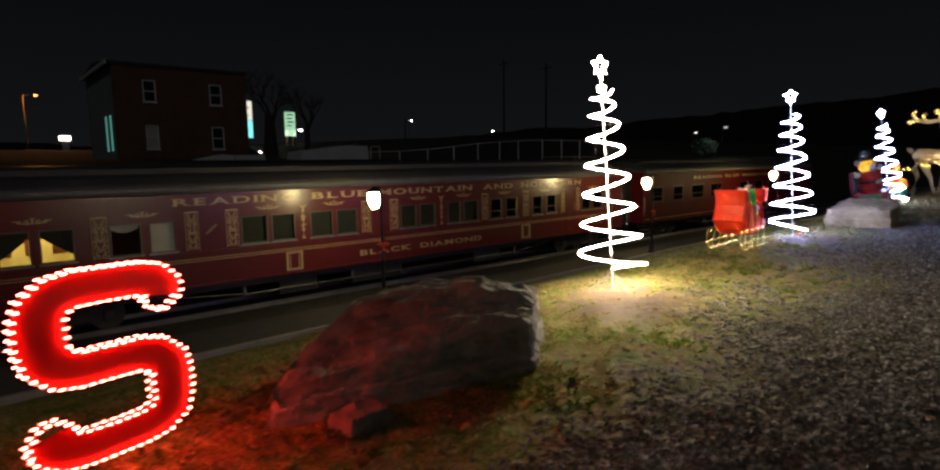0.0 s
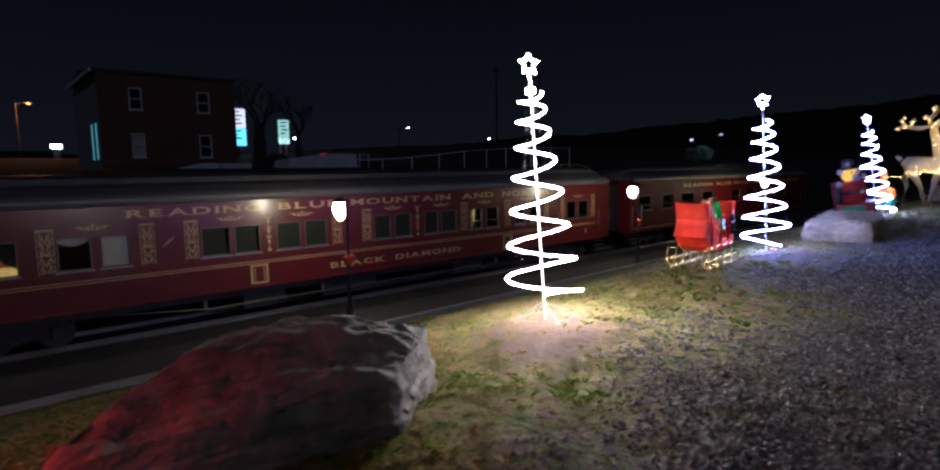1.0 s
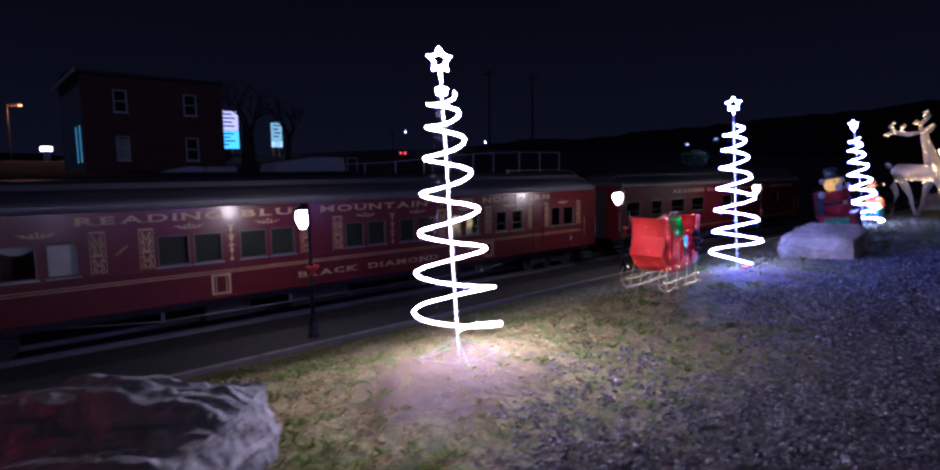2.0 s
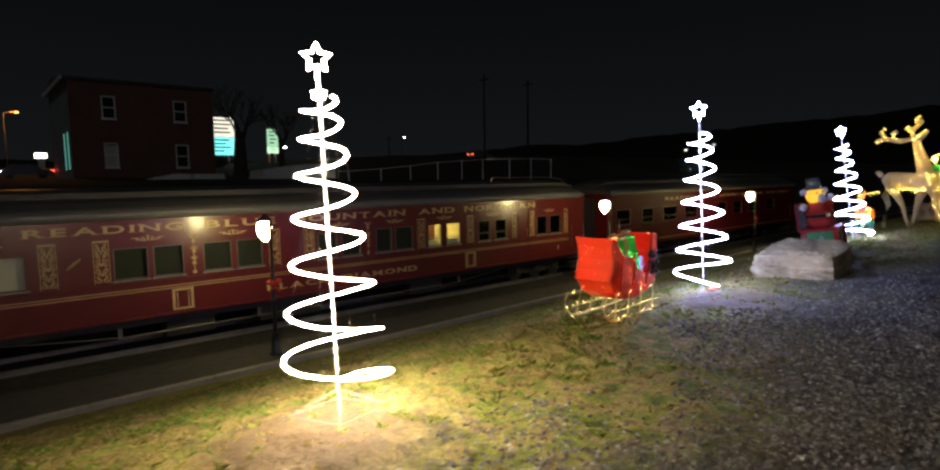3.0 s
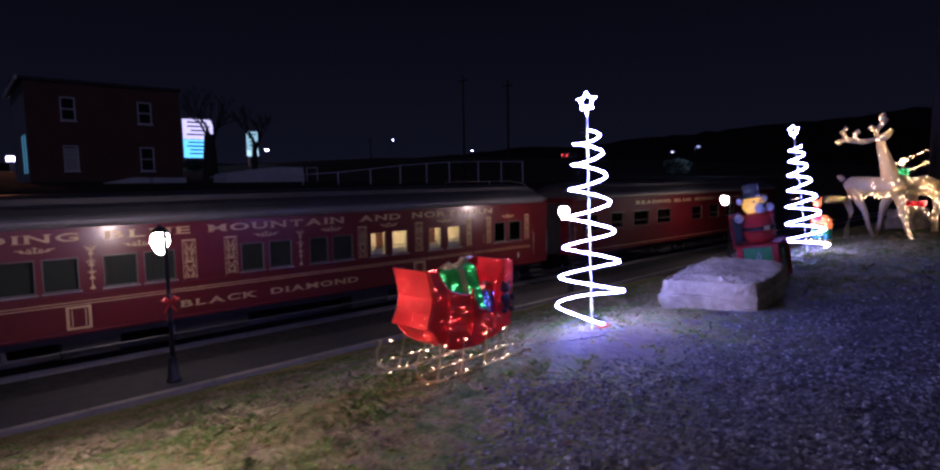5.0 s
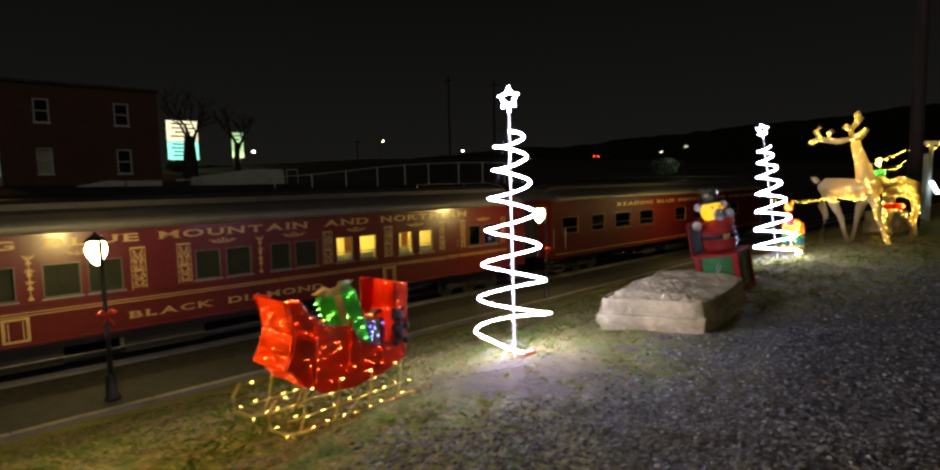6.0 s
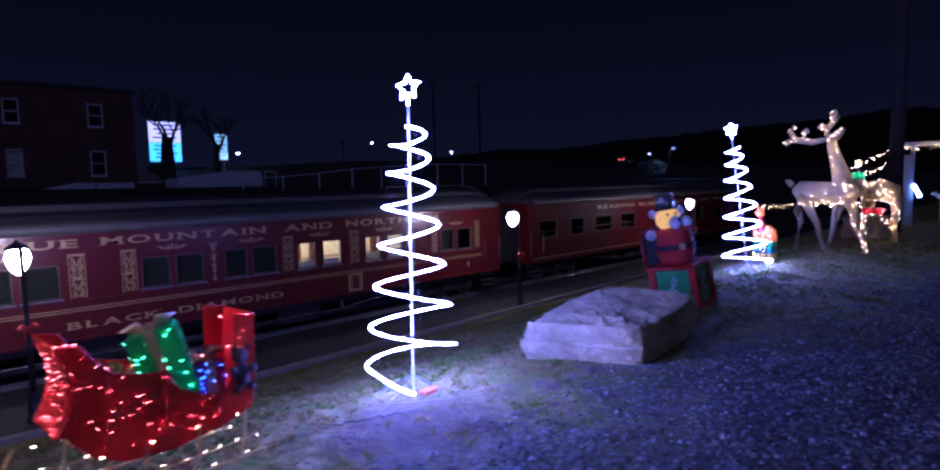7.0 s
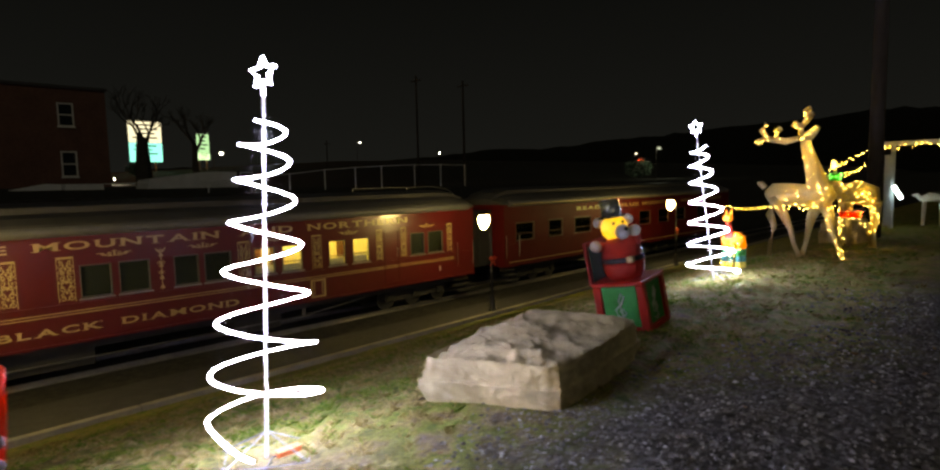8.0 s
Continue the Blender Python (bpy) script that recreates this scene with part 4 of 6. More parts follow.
# ---- spiral light trees ----
def spiral_tree(foot, star, cone, rise, theta, turns, rope, thick, star_turn, feet_turn, label, seed, droop=0, knot=True):
    """cone: the coil's radius at the foot and at the star; rise: the coil's lowest and highest share of the height, and two shares that bend its pitch;
    theta: the compass of its lowest point, in degrees; droop: further degrees over which the rope sinks to the ground."""
    foot, star = Vector(foot), Vector(star)
    axis = star - foot
    H = axis.length
    tree = thing("spiral_light_tree", foot, label, "light tree", "spiral light trees")
    tree.rotation_mode = "QUATERNION"
    tree.rotation_quaternion = Vector((0, 0, 1)).rotation_difference(axis)
    bm = bmesh.new()
    tube(bm, [(0, 0, -.03), (0, 0, H * .5), (0, 0, H * .94)], .010, 8)
    part("pole", bm, M_white, tree, "white steel pole")
    h0, h1, q, c = rise

    def ring(angle, h, squeeze=1.0):
        r = (cone[0] - (cone[0] - cone[1]) * h) * squeeze
        return (math.cos(angle) * r, math.sin(angle) * r, h * H)

    pts = []
    if droop:
        k = int(droop / 8)
        for i in range(k, 0, -1):
            s = i / k
            chord = max(0, (s - .6) / .4)
            pts.append(ring(math.radians(theta + droop * s), h0 + (.034 - h0) * s ** 1.5, 1 - .20 * math.sin(math.pi * chord)))
    elif knot:
        # the loose end curls in to the pole
        for i in range(7):
            s = 1 - i / 7
            pts.append(ring(math.radians(theta + 42 * s), h0 - .004 * s, 1 - .85 * s * s))
    n = int(turns * 40)
    for i in range(n + 1):
        s = i / n
        h = h0 + (h1 - h0) * (s + q * s * (1 - s) + c * s * (1 - s) * (1 - 2 * s))
        x, y, z = ring(math.radians(theta) - turns * 2 * math.pi * s, h, 1 + .010 * math.sin(i * .7 + seed))
        pts.append((x, y, z + .005 * math.sin(i * .31 + seed)))
    bm = bmesh.new()
    tube(bm, pts, thick, 6)
    part("rope_light", bm, rope, tree, "glowing coiled rope light")
    # star: an outline of rope with a lit stalk
    bm = bmesh.new()
    ux, uy = -math.sin(math.radians(star_turn)), math.cos(math.radians(star_turn))
    sp = []
    for i in range(10):
        a = math.pi / 2 + i * math.pi / 5
        r = .105 if i % 2 == 0 else .050
        sp.append((math.cos(a) * r * ux, math.cos(a) * r * uy, H + math.sin(a) * r))
    tube(bm, sp, thick * 1.15, 6, True)
    tube(bm, [(0, 0, H * h1), (0, 0, H - .05)], thick * 1.1, 6)
    if knot:
        for k in range(8):
            a = k * .785
            tube(bm, [(math.cos(a) * .032, math.sin(a) * .032, H * .885), (math.cos(a + .8) * .042, math.sin(a + .8) * .042, H * .905)], thick, 5)
    part("star", bm, rope, tree, "glowing star topper")
    for k in range(4):
        a = math.radians(feet_turn + 20 + k * 90)
        bm = bmesh.new()
        tube(bm, [(math.cos(a) * .40, math.sin(a) * .40, .02), (math.cos(a) * .03, math.sin(a) * .03, H * .89)], .0006, 4)
        part("guy_wire", bm, M_guy, tree)
    for k in range(4):
        a = math.radians(feet_turn + k * 90)
        bm = bmesh.new()
        tube(bm, [(0, 0, .15), (math.cos(a) * .2, math.sin(a) * .2, .06), (math.cos(a) * .38, math.sin(a) * .38, -.02)], .0045, 5)
        part("foot", bm, M_wire, tree, "thin grey splayed foot")
    bm = bmesh.new()
    for k in range(4):
        a, b = math.radians(feet_turn + k * 90), math.radians(feet_turn + 90 + k * 90)
        tube(bm, [(math.cos(a) * .34, math.sin(a) * .34, .0), (math.cos(b) * .34, math.sin(b) * .34, .0)], .003, 4)
    part("foot_brace", bm, M_wire, tree, "thin grey wire between the feet")
    return tree


spiral_tree((.340, 5.216, .0), (.081, 5.274, 2.445), (.405, .073), (.085, .883, .333, -.273), 88, 7.18, M_rope1, .0088, 160, 62, "tall spiral rope-light tree with a star, on the grass", 1)
spiral_tree((.238, 10.632, .075), (-.005, 10.855, 2.475), (.391, .087), (.144, .860, .29, -.20), 90, 6.38, M_rope2, .0074, 112, 20, "spiral rope-light tree whose lowest coil droops to the ground", 2, droop=234, knot=False)
spiral_tree((-.109, 18.109, .156), (-.501, 18.281, 2.544), (.398, .069), (.0285, .8685, .259, -.2185), 57, 7.07, M_rope2, .0068, 115, 45, "spiral rope-light tree with a star, beside a toy llama", 3, knot=False)


# ---- power leads on the grass ----
def lead(pts, m, label):
    bm = bmesh.new()
    fine = []
    for (x0, y0), (x1, y1) in zip(pts, pts[1:]):
        for k in range(8):
            x, y = x0 + (x1 - x0) * k / 8, y0 + (y1 - y0) * k / 8
            fine.append((x + .02 * math.sin(k * 2.1 + x0 * 9), y + .02 * math.cos(k * 1.7), surf(x, y) + .012))
    tube(bm, fine, .006, 5)
    tagged(part("power_lead", bm, m), label, "cable", "power leads")


# white lead coloured dark, so that the rope's light doesn't glare on it
lead([(.30, 10.66), (.56, 10.44), (.48, 10.28), (.34, 10.02), (.21, 9.78)], M_guy, "thin power lead lying in the grass, coloured dark against glare")
bm = bmesh.new()
box(bm, .27, .34, 10.66, 10.82, .06, .11)
bevel(bm, .012, 2)
tagged(part("plug_box", bm, mat("orange_plastic", (.55, .12, .03), .5, scale=20, var=.2)), "small orange weatherproof plug box on the grass", "plug box")


# ---- rocks ----
def boulder(name, corners, z0, z1s, seed, material, label, rough=0.05, ledge=1.0, crown=0.0, pits=0.0):
    """A quarried block over a four-cornered footprint, with its own height at each corner, flat broken sides and a layered top."""
    c = Vector((sum(p[0] for p in corners) / 4, sum(p[1] for p in corners) / 4, z0))
    bm = bmesh.new()
    n = 72
    m = 26

    def bil(u, v, q):
        return [(1 - u) * (1 - v) * q[0][k] + u * (1 - v) * q[1][k] + u * v * q[2][k] + (1 - u) * v * q[3][k] for k in range(len(q[0]))]

    def flake(x, y, z, size):
        """Height of flat flakes with sharp steps between them."""
        f = noise.noise((x * size, y * size, z * size + seed)) + .45 * noise.noise((x * size * 2.7, y * size * 2.7, z * size * 2.7 + seed))
        k = f * 4
        b = math.floor(k)
        t = k - b
        return (b + t * t * t * t) / 4

    def place(u, v, w):
        x, y = bil(u, v, corners)
        zt = bil(u, v, [(z,) for z in z1s])[0] + crown * math.sin(math.pi * min(1, u * .9 + .1)) * math.sin(math.pi * (.12 + .76 * v))
        chip = max(0, 1 - (min(u, 1 - u) + min(v, 1 - v)) / .10) * (.03 + .05 * noise.noise((u * 3 + seed, v * 3, w * 2.5)))
        foot = max(0, .2 - w) * (.16 + .3 * noise.noise((x * 3, y * 3, seed + 2)))
        e = min(u, v, 1 - u, 1 - v)
        # the upper layer stands back a little from the face below
        band = .62 + .10 * noise.noise((x * 1.7, y * 1.7, seed + 4))
        step = -.020 if w > band else .010
        swell = 1 + .02 * math.sin(math.pi * w) - chip - foot + step
        x = c.x + (x - c.x) * swell
        y = c.y + (y - c.y) * swell
        z = z0 + (zt - z0) * w
        d = Vector((noise.noise((x * 1.3, y * 1.3, z * 1.3 + seed)), noise.noise((x * 1.3 + 9, y * 1.3, z * 1.3 + seed)), .6 * noise.noise((x * 1.5, y * 1.5 + 5, z + seed)))) * rough * .55
        out = Vector((x - c.x, y - c.y, 0)).normalized()
        side = 1 if w < .98 else max(0, 1 - e / .05)
        d += out * (flake(x, y, z * 1.6, 3.2) * rough * .55 + .16 * rough * noise.noise((x * 9, y * 9, z * 14 + seed))) * side
        d += Vector((noise.noise((x * 24, y * 24, z * 24 + seed)), noise.noise((x * 24 + 4, y * 24, z * 24)), noise.noise((x * 23, y * 23, z * 23 + seed)))) * rough * .12
        if w > .98:
            d.z += rough * ledge * 2.0 * flake(u * 1.3 + .3 * v, v * 3.6, 3, 1.5) * min(1, 5 * e + .3)
            d.z += rough * (.28 * noise.noise((x * 6.5, y * 6.5, seed + 8)) + .2 * noise.noise((x * 14, y * 14, seed + 6)))
            if pits:
                # broken hollows and knobs, thickest along the rim
                rim_wear = .35 + .65 * max(0, 1 - min(u, v) / .38)
                hollow = noise.noise((x * 5.2 + seed, y * 5.2, 1.7)) + .6 * noise.noise((x * 11 + seed, y * 11, 4.2))
                knob = abs(noise.noise((x * 8.5, y * 8.5 + seed, 7.7)))
                d.z -= pits * rim_wear * (max(0, hollow - .05) ** .7 * .075 + knob * .035)
                d.z += pits * .022 * flake(x * 1.2, y, 1, 3.4)
            if e < .05:
                d.z -= (.05 - e) * (.6 + .6 * noise.noise((x * 4, y * 4, seed)))
        return Vector((x, y, z)) + d - c

    grid = [[bm.verts.new(place(i / n, j / n, 1)) for i in range(n + 1)] for j in range(n + 1)]
    for j in range(n):
        for i in range(n):
            bm.faces.new((grid[j][i], grid[j][i + 1], grid[j + 1][i + 1], grid[j + 1][i]))
    rim = [(i / n, 0) for i in range(n)] + [(1, j / n) for j in range(n)] + [(1 - i / n, 1) for i in range(n)] + [(0, 1 - j / n) for j in range(n)]
    rv = [grid[round(v * n)][round(u * n)] for u, v in rim]
    for k in range(m - 1, -1, -1):
        nv = [bm.verts.new(place(u, v, k / m)) for u, v in rim]
        for i in range(len(rim)):
            bm.faces.new((rv[i], nv[i], nv[(i + 1) % len(rim)], rv[(i + 1) % len(rim)]))
        rv = nv
    bm.faces.new(rv)
    bmesh.ops.recalc_face_normals(bm, faces=bm.faces)
    ob = part(name, bm, material)
    ob.location = c
    return tagged(ob, label, "rock")


boulder("boulder", [(.36, 11.78), (1.25, 12.32), (1.09, 13.66), (.32, 13.18)], -.02, [.47, .46, .53, .61], 2.0, M_rock, "pale quarried limestone block lying on the grass", .050, .55, .03, 1.0)
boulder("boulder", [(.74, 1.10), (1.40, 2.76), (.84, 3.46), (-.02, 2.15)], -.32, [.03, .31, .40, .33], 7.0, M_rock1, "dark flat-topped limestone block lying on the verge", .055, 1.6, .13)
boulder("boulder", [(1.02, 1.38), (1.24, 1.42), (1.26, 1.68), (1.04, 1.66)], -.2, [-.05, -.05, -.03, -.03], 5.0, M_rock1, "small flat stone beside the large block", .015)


# ---- letter sign ----
def letter_sign():
    a = Vector((.66, -.03, 0))
    d = Vector((-.20, .81, 0)).normalized()
    rz = math.atan2(d.y, d.x)
    sign = thing("letter_sign", (a.x, a.y, -.30), "upright red letter S outlined with glowing bulbs", "light sign", rz=rz)
    ctr = [(.70, .69), (.705, .74), (.665, .785), (.58, .805), (.42, .807), (.28, .807), (.19, .785), (.13, .73), (.11, .66), (.11, .56), (.13, .47), (.19, .41), (.28, .39), (.42, .39), (.56, .39), (.65, .365), (.71, .31), (.725, .23), (.725, .12), (.71, .04), (.65, -.005), (.56, -.025), (.42, -.03), (.28, -.03), (.19, -.015), (.13, .025), (.115, .08)]
    ctr = [Vector((u, v + .30)) for u, v in ctr]
    Lf, Rt = [], []
    for i, p in enumerate(ctr):
        q = ctr[min(i + 1, len(ctr) - 1)] - ctr[max(i - 1, 0)]
        q.normalize()
        nrm = Vector((-q.y, q.x))
        w = .088 + .022 * abs(q.y)
        Lf.append(p + nrm * w)
        Rt.append(p - nrm * w)
    cap0 = [ctr[0] + Vector((.02, -.075)), ctr[0] + Vector((-.05, -.075))]
    cap1 = [ctr[-1] + Vector((.03, .075)), ctr[-1] + Vector((-.04, .075))]
    bm = bmesh.new()
    for y in (-.015, .015):
        A = [bm.verts.new((p.x, y, p.y)) for p in Lf]
        B = [bm.verts.new((p.x, y, p.y)) for p in Rt]
        for i in range(len(A) - 1):
            bm.faces.new((A[i], A[i + 1], B[i + 1], B[i]))
        if y < 0:
            F = (A, B)
    for P, Q in ((F[0], A), (F[1], B)):
        for i in range(len(P) - 1):
            bm.faces.new((P[i], P[i + 1], Q[i + 1], Q[i]))
    bmesh.ops.recalc_face_normals(bm, faces=bm.faces)
    part("panel", bm, M_Spanel, sign, "red fabric letter panel")
    loop = Lf + [cap1[1], cap1[0]] + Rt[::-1] + [cap0[0], cap0[1]]
    bm = bmesh.new()
    tube(bm, [(p.x, -.025, p.y) for p in loop], .006, 5, True)
    part("outline_frame", bm, M_Spanel, sign)
    diode = None
    tot = 0.0
    step = .046
    nxt = 0.0
    for p, q in zip(loop, loop[1:] + loop[:1]):
        seg = (q - p).length
        while nxt <= tot + seg:
            c = p.lerp(q, (nxt - tot) / max(seg, 1e-6))
            # the row behind the panel is added to redden the ground there
            for y in (-.0368, .0238):
                if diode is None:
                    bm = bmesh.new()
                    box(bm, -.0095, .0095, -.0008, .0008, -.0048, .0048)
                    first = part("bulb", bm, M_Sbulb, sign, "glowing red bulb")
                    diode = first.data
                    first.location = (c.x, y, c.y)
                else:
                    share("bulb", diode, sign, (c.x, y, c.y))
            nxt += step
        tot += seg
    for u in (.25, .55):
        bm = bmesh.new()
        tube(bm, [(u, .03, -.12), (u, .03, .28)], .010, 6)
        part("stake", bm, M_black, sign)
    return sign


letter_sign()


# ---- sleigh ----
def sleigh():
    sl = thing("sleigh", (-.06, 8.28, .05), "red tinsel sleigh with gold lit runners, on the grass", "sleigh", rz=radians(5))
    wide = .42
    rnd = random.Random(8)
    # side outline along the length, metres from the front
    prof = [(.07, .95), (.18, .93), (.24, .84), (.32, .76), (.45, .72), (.60, .70), (.68, .58), (.76, .54), (.86, .50), (.98, .50), (1.04, .62), (1.05, .95), (1.18, .93), (1.16, .60), (1.13, .30), (.90, .235), (.62, .20), (.36, .22), (.20, .30), (.08, .44), (.04, .50), (.10, .60), (.13, .72), (.10, .86)]
    prof = [(a * .92, b - .05 + (.06 if b < .45 else 0)) for a, b in prof]
    for x in (wide, .0):
        bm = bmesh.new()
        prism(bm, prof, x - .012, x + .012, "x")
        part("side_panel", bm, M_net_red, sl, "red tinsel side panel")
        bm = bmesh.new()
        tube(bm, [(x, y, z) for y, z in prof], .008, 5, True)
        part("side_frame", bm, M_bow, sl)
    bm = bmesh.new()
    fl = [(.07, .95), (.10, .86), (.13, .72), (.10, .60), (.04, .50), (.08, .44), (.20, .30), (.36, .22), (.62, .20), (.90, .235), (1.13, .30), (1.16, .60), (1.18, .93)]
    fl = [(a * .92, b - .05 + (.06 if b < .45 else 0)) for a, b in fl]
    fa = [bm.verts.new((.01, a, b)) for a, b in fl]
    fb = [bm.verts.new((wide - .01, a, b)) for a, b in fl]
    for k in range(len(fl) - 1):
        bm.faces.new((fa[k], fb[k], fb[k + 1], fa[k + 1]))
    shell = part("shell", bm, M_net_red, sl, "red tinsel shell")
    so = shell.modifiers.new("thick", "SOLIDIFY")
    so.thickness = .012
    for x, yy in ((wide + .015, .24), (wide + .015, .52), (wide + .015, .82)):
        bm = bmesh.new()
        tube(bm, [(x, yy, .32), (x, yy + .02, .52), (x, yy + .03, .70 if yy < .8 else .55)], .012, 6)
        part("corner_tube", bm, M_net_red, sl)
    for x in (wide + .03, -.03):
        bm = bmesh.new()
        run = [(x, -.06, .30), (x, -.11, .22), (x, -.10, .12), (x, 0, .05), (x, .15, .02), (x, .7, .02), (x, 1.10, .03)]
        tube(bm, run, .010, 6)
        runner = part("runner", bm, M_net_gold, sl, "gold wrapped runner")
        for yy in (.15, .42, .70, .98):
            bm = bmesh.new()
            tube(bm, [(x, yy - .05, .02), (x * .97, yy, .14), (x * .9 + .02, yy + .02, .31)], .008, 5)
            part("strut", bm, M_net_gold, runner)
        bm = bmesh.new()
        tube(bm, [(x, .02, .13), (x, .4, .125), (x, 1.0, .13)], .006, 5)
        part("upper_bar", bm, M_net_gold, runner)
        bm = bmesh.new()
        for i in range(22):
            yy = -.05 + 1.15 * i / 21 + rnd.uniform(-.02, .02)
            zz = .03 if i % 2 else .135
            bulb(bm, (x + rnd.uniform(-.015, .015), yy, zz + rnd.uniform(-.01, .015)), .0040)
        for yy in (.0, .2, .44, .68, .92):
            bulb(bm, (x * .92 + .02, yy + .02, .29), .0052)
        tagged(part("runner_bulbs", bm, M_warmbulb, runner, "warm white fairy bulbs"), kind="stuff")
    bm = bmesh.new()
    n = 0
    while n < 52:
        y, z = rnd.uniform(.05, 1.04), rnd.uniform(.28, .93)
        ins = False
        for (a, b), (c, d) in zip(prof, prof[1:] + prof[:1]):
            if (b > z) != (d > z) and y < (c - a) * (z - b) / (d - b) + a:
                ins = not ins
        if ins:
            bulb(bm, (wide + .018, y, z), .0021)
            if n % 3 == 0:
                bulb(bm, (-.018, y, z), .0034)
            n += 1
    for k in range(34):
        z = rnd.uniform(.28, .88)
        y = .92 * lerp_table([(.23, .36), (.31, .20), (.45, .08), (.46, .04), (.55, .10), (.67, .13), (.81, .10), (.90, .07)], z)
        bulb(bm, (rnd.uniform(.02, wide - .02), y - .016, z), .0025)
    for y, z in ((.07, .905), (.11, .905), (.15, .90), (.95, .905), (1.12, .89)):
        bulb(bm, (wide + .01, y * .92, z), .0040)
    # bulbs strung inside the shell, seen through the netting
    for k in range(26):
        bulb(bm, (rnd.uniform(.05, wide - .05), rnd.uniform(.16, .98), rnd.uniform(.30, .44) + (.30 if k % 4 == 0 else 0)), .0045)
    tagged(part("bulbs", bm, M_sleighbulb, sl, "small red fairy bulbs"), kind="stuff")
    return sl


sleigh()


def gift(name, size, loc, rot, net, ribbon_m, label, bulbs):
    g = thing(name, loc, label, "gift box")
    g.rotation_euler = rot
    sx, sy, sz = size
    bm = bmesh.new()
    box(bm, -sx, sx, -sy, sy, 0, 2 * sz)
    bevel(bm, .012, 1)
    part("box", bm, net, g)
    bm = bmesh.new()
    box(bm, -sx - .006, sx + .006, -.025, .025, -.004, 2 * sz + .006)
    part("ribbon", bm, ribbon_m, g, "pale ribbon")
    bm = bmesh.new()
    for s in (-1, 1):
        tube(bm, [(0, 0, 2 * sz), (0, s * .06, 2 * sz + .05), (0, s * .13, 2 * sz + .04), (0, s * .07, 2 * sz + .01), (0, 0, 2 * sz)], [.01, .025, .03, .02, .01], 6)
    ball(bm, (0, 0, 2 * sz + .02), .025)
    part("bow", bm, ribbon_m, g, "", True)
    bm = bmesh.new()
    rnd = random.Random(len(label))
    for i in range(14):
        bulb(bm, (sx + .012, rnd.uniform(-sy, sy), rnd.uniform(.02, 2 * sz)), .0042)
        bulb(bm, (rnd.uniform(-sx, sx), -sy - .012, rnd.uniform(.02, 2 * sz)), .0042)
    for i in range(8):
        bulb(bm, (rnd.uniform(-.6, .6) * sx, rnd.uniform(-.6, .6) * sy, rnd.uniform(.2, 1.7) * sz), .005)
    tagged(part("bulbs", bm, bulbs, g, "small glowing fairy bulbs"), kind="stuff")
    return g


gift("gift_box", (.09, .135, .215), (.16, 8.97, .50), (0.28, .05, -.35), M_net_green, M_tan, "green tinsel gift box with a tan bow, tilted in the sleigh", M_greenbulb)
gift("gift_box", (.09, .10, .15), (.14, 9.12, .38), (0, 0, .2), M_net_purple, M_tan, "purple tinsel gift box in the sleigh", M_bluebulb)
bm = bmesh.new()
for c, r in (((.12, 8.66, .71), .05), ((.14, 8.76, .70), .045), ((.18, 8.84, .73), .04)):
    ball(bm, c, r, 10, 8)
tagged(part("toy_bundle", bm, M_net_gold2, smooth=True), "round tinsel toys heaped behind the sleigh's front", "toys")


def plush_toy():
    toy = thing("plush_toy", (.27, 9.30, .48), "small dark brown plush toy hung at the sleigh's back", "plush toy")
    for name, c, r, sc in (("body", (0, 0, .09), .055, (.8, .9, 1.5)), ("head", (.005, -.005, .215), .048, (1, 1, 1)), ("ear", (0, .045, .26), .02, (1, 1, 1)), ("ear", (.02, -.04, .26), .02, (1, 1, 1)), ("muzzle", (.045, -.02, .205), .022, (1, 1, 1)),
                           ("foot", (.03, .05, .02), .028, (1, 1, 1)), ("foot", (.04, -.045, .02), .028, (1, 1, 1)), ("arm", (.03, .06, .13), .024, (1, 1, 1.3)), ("arm", (.04, -.055, .13), .024, (1, 1, 1.3))):
        bm = bmesh.new()
        ball(bm, c, r, 12, 8, 0, sc)
        part(name, bm, M_plush, toy, "", True)


plush_toy()


# ---- jack-in-the-box bear ----
LEAN_BOX = (5.0, -8.5)     # the box has sunk askew


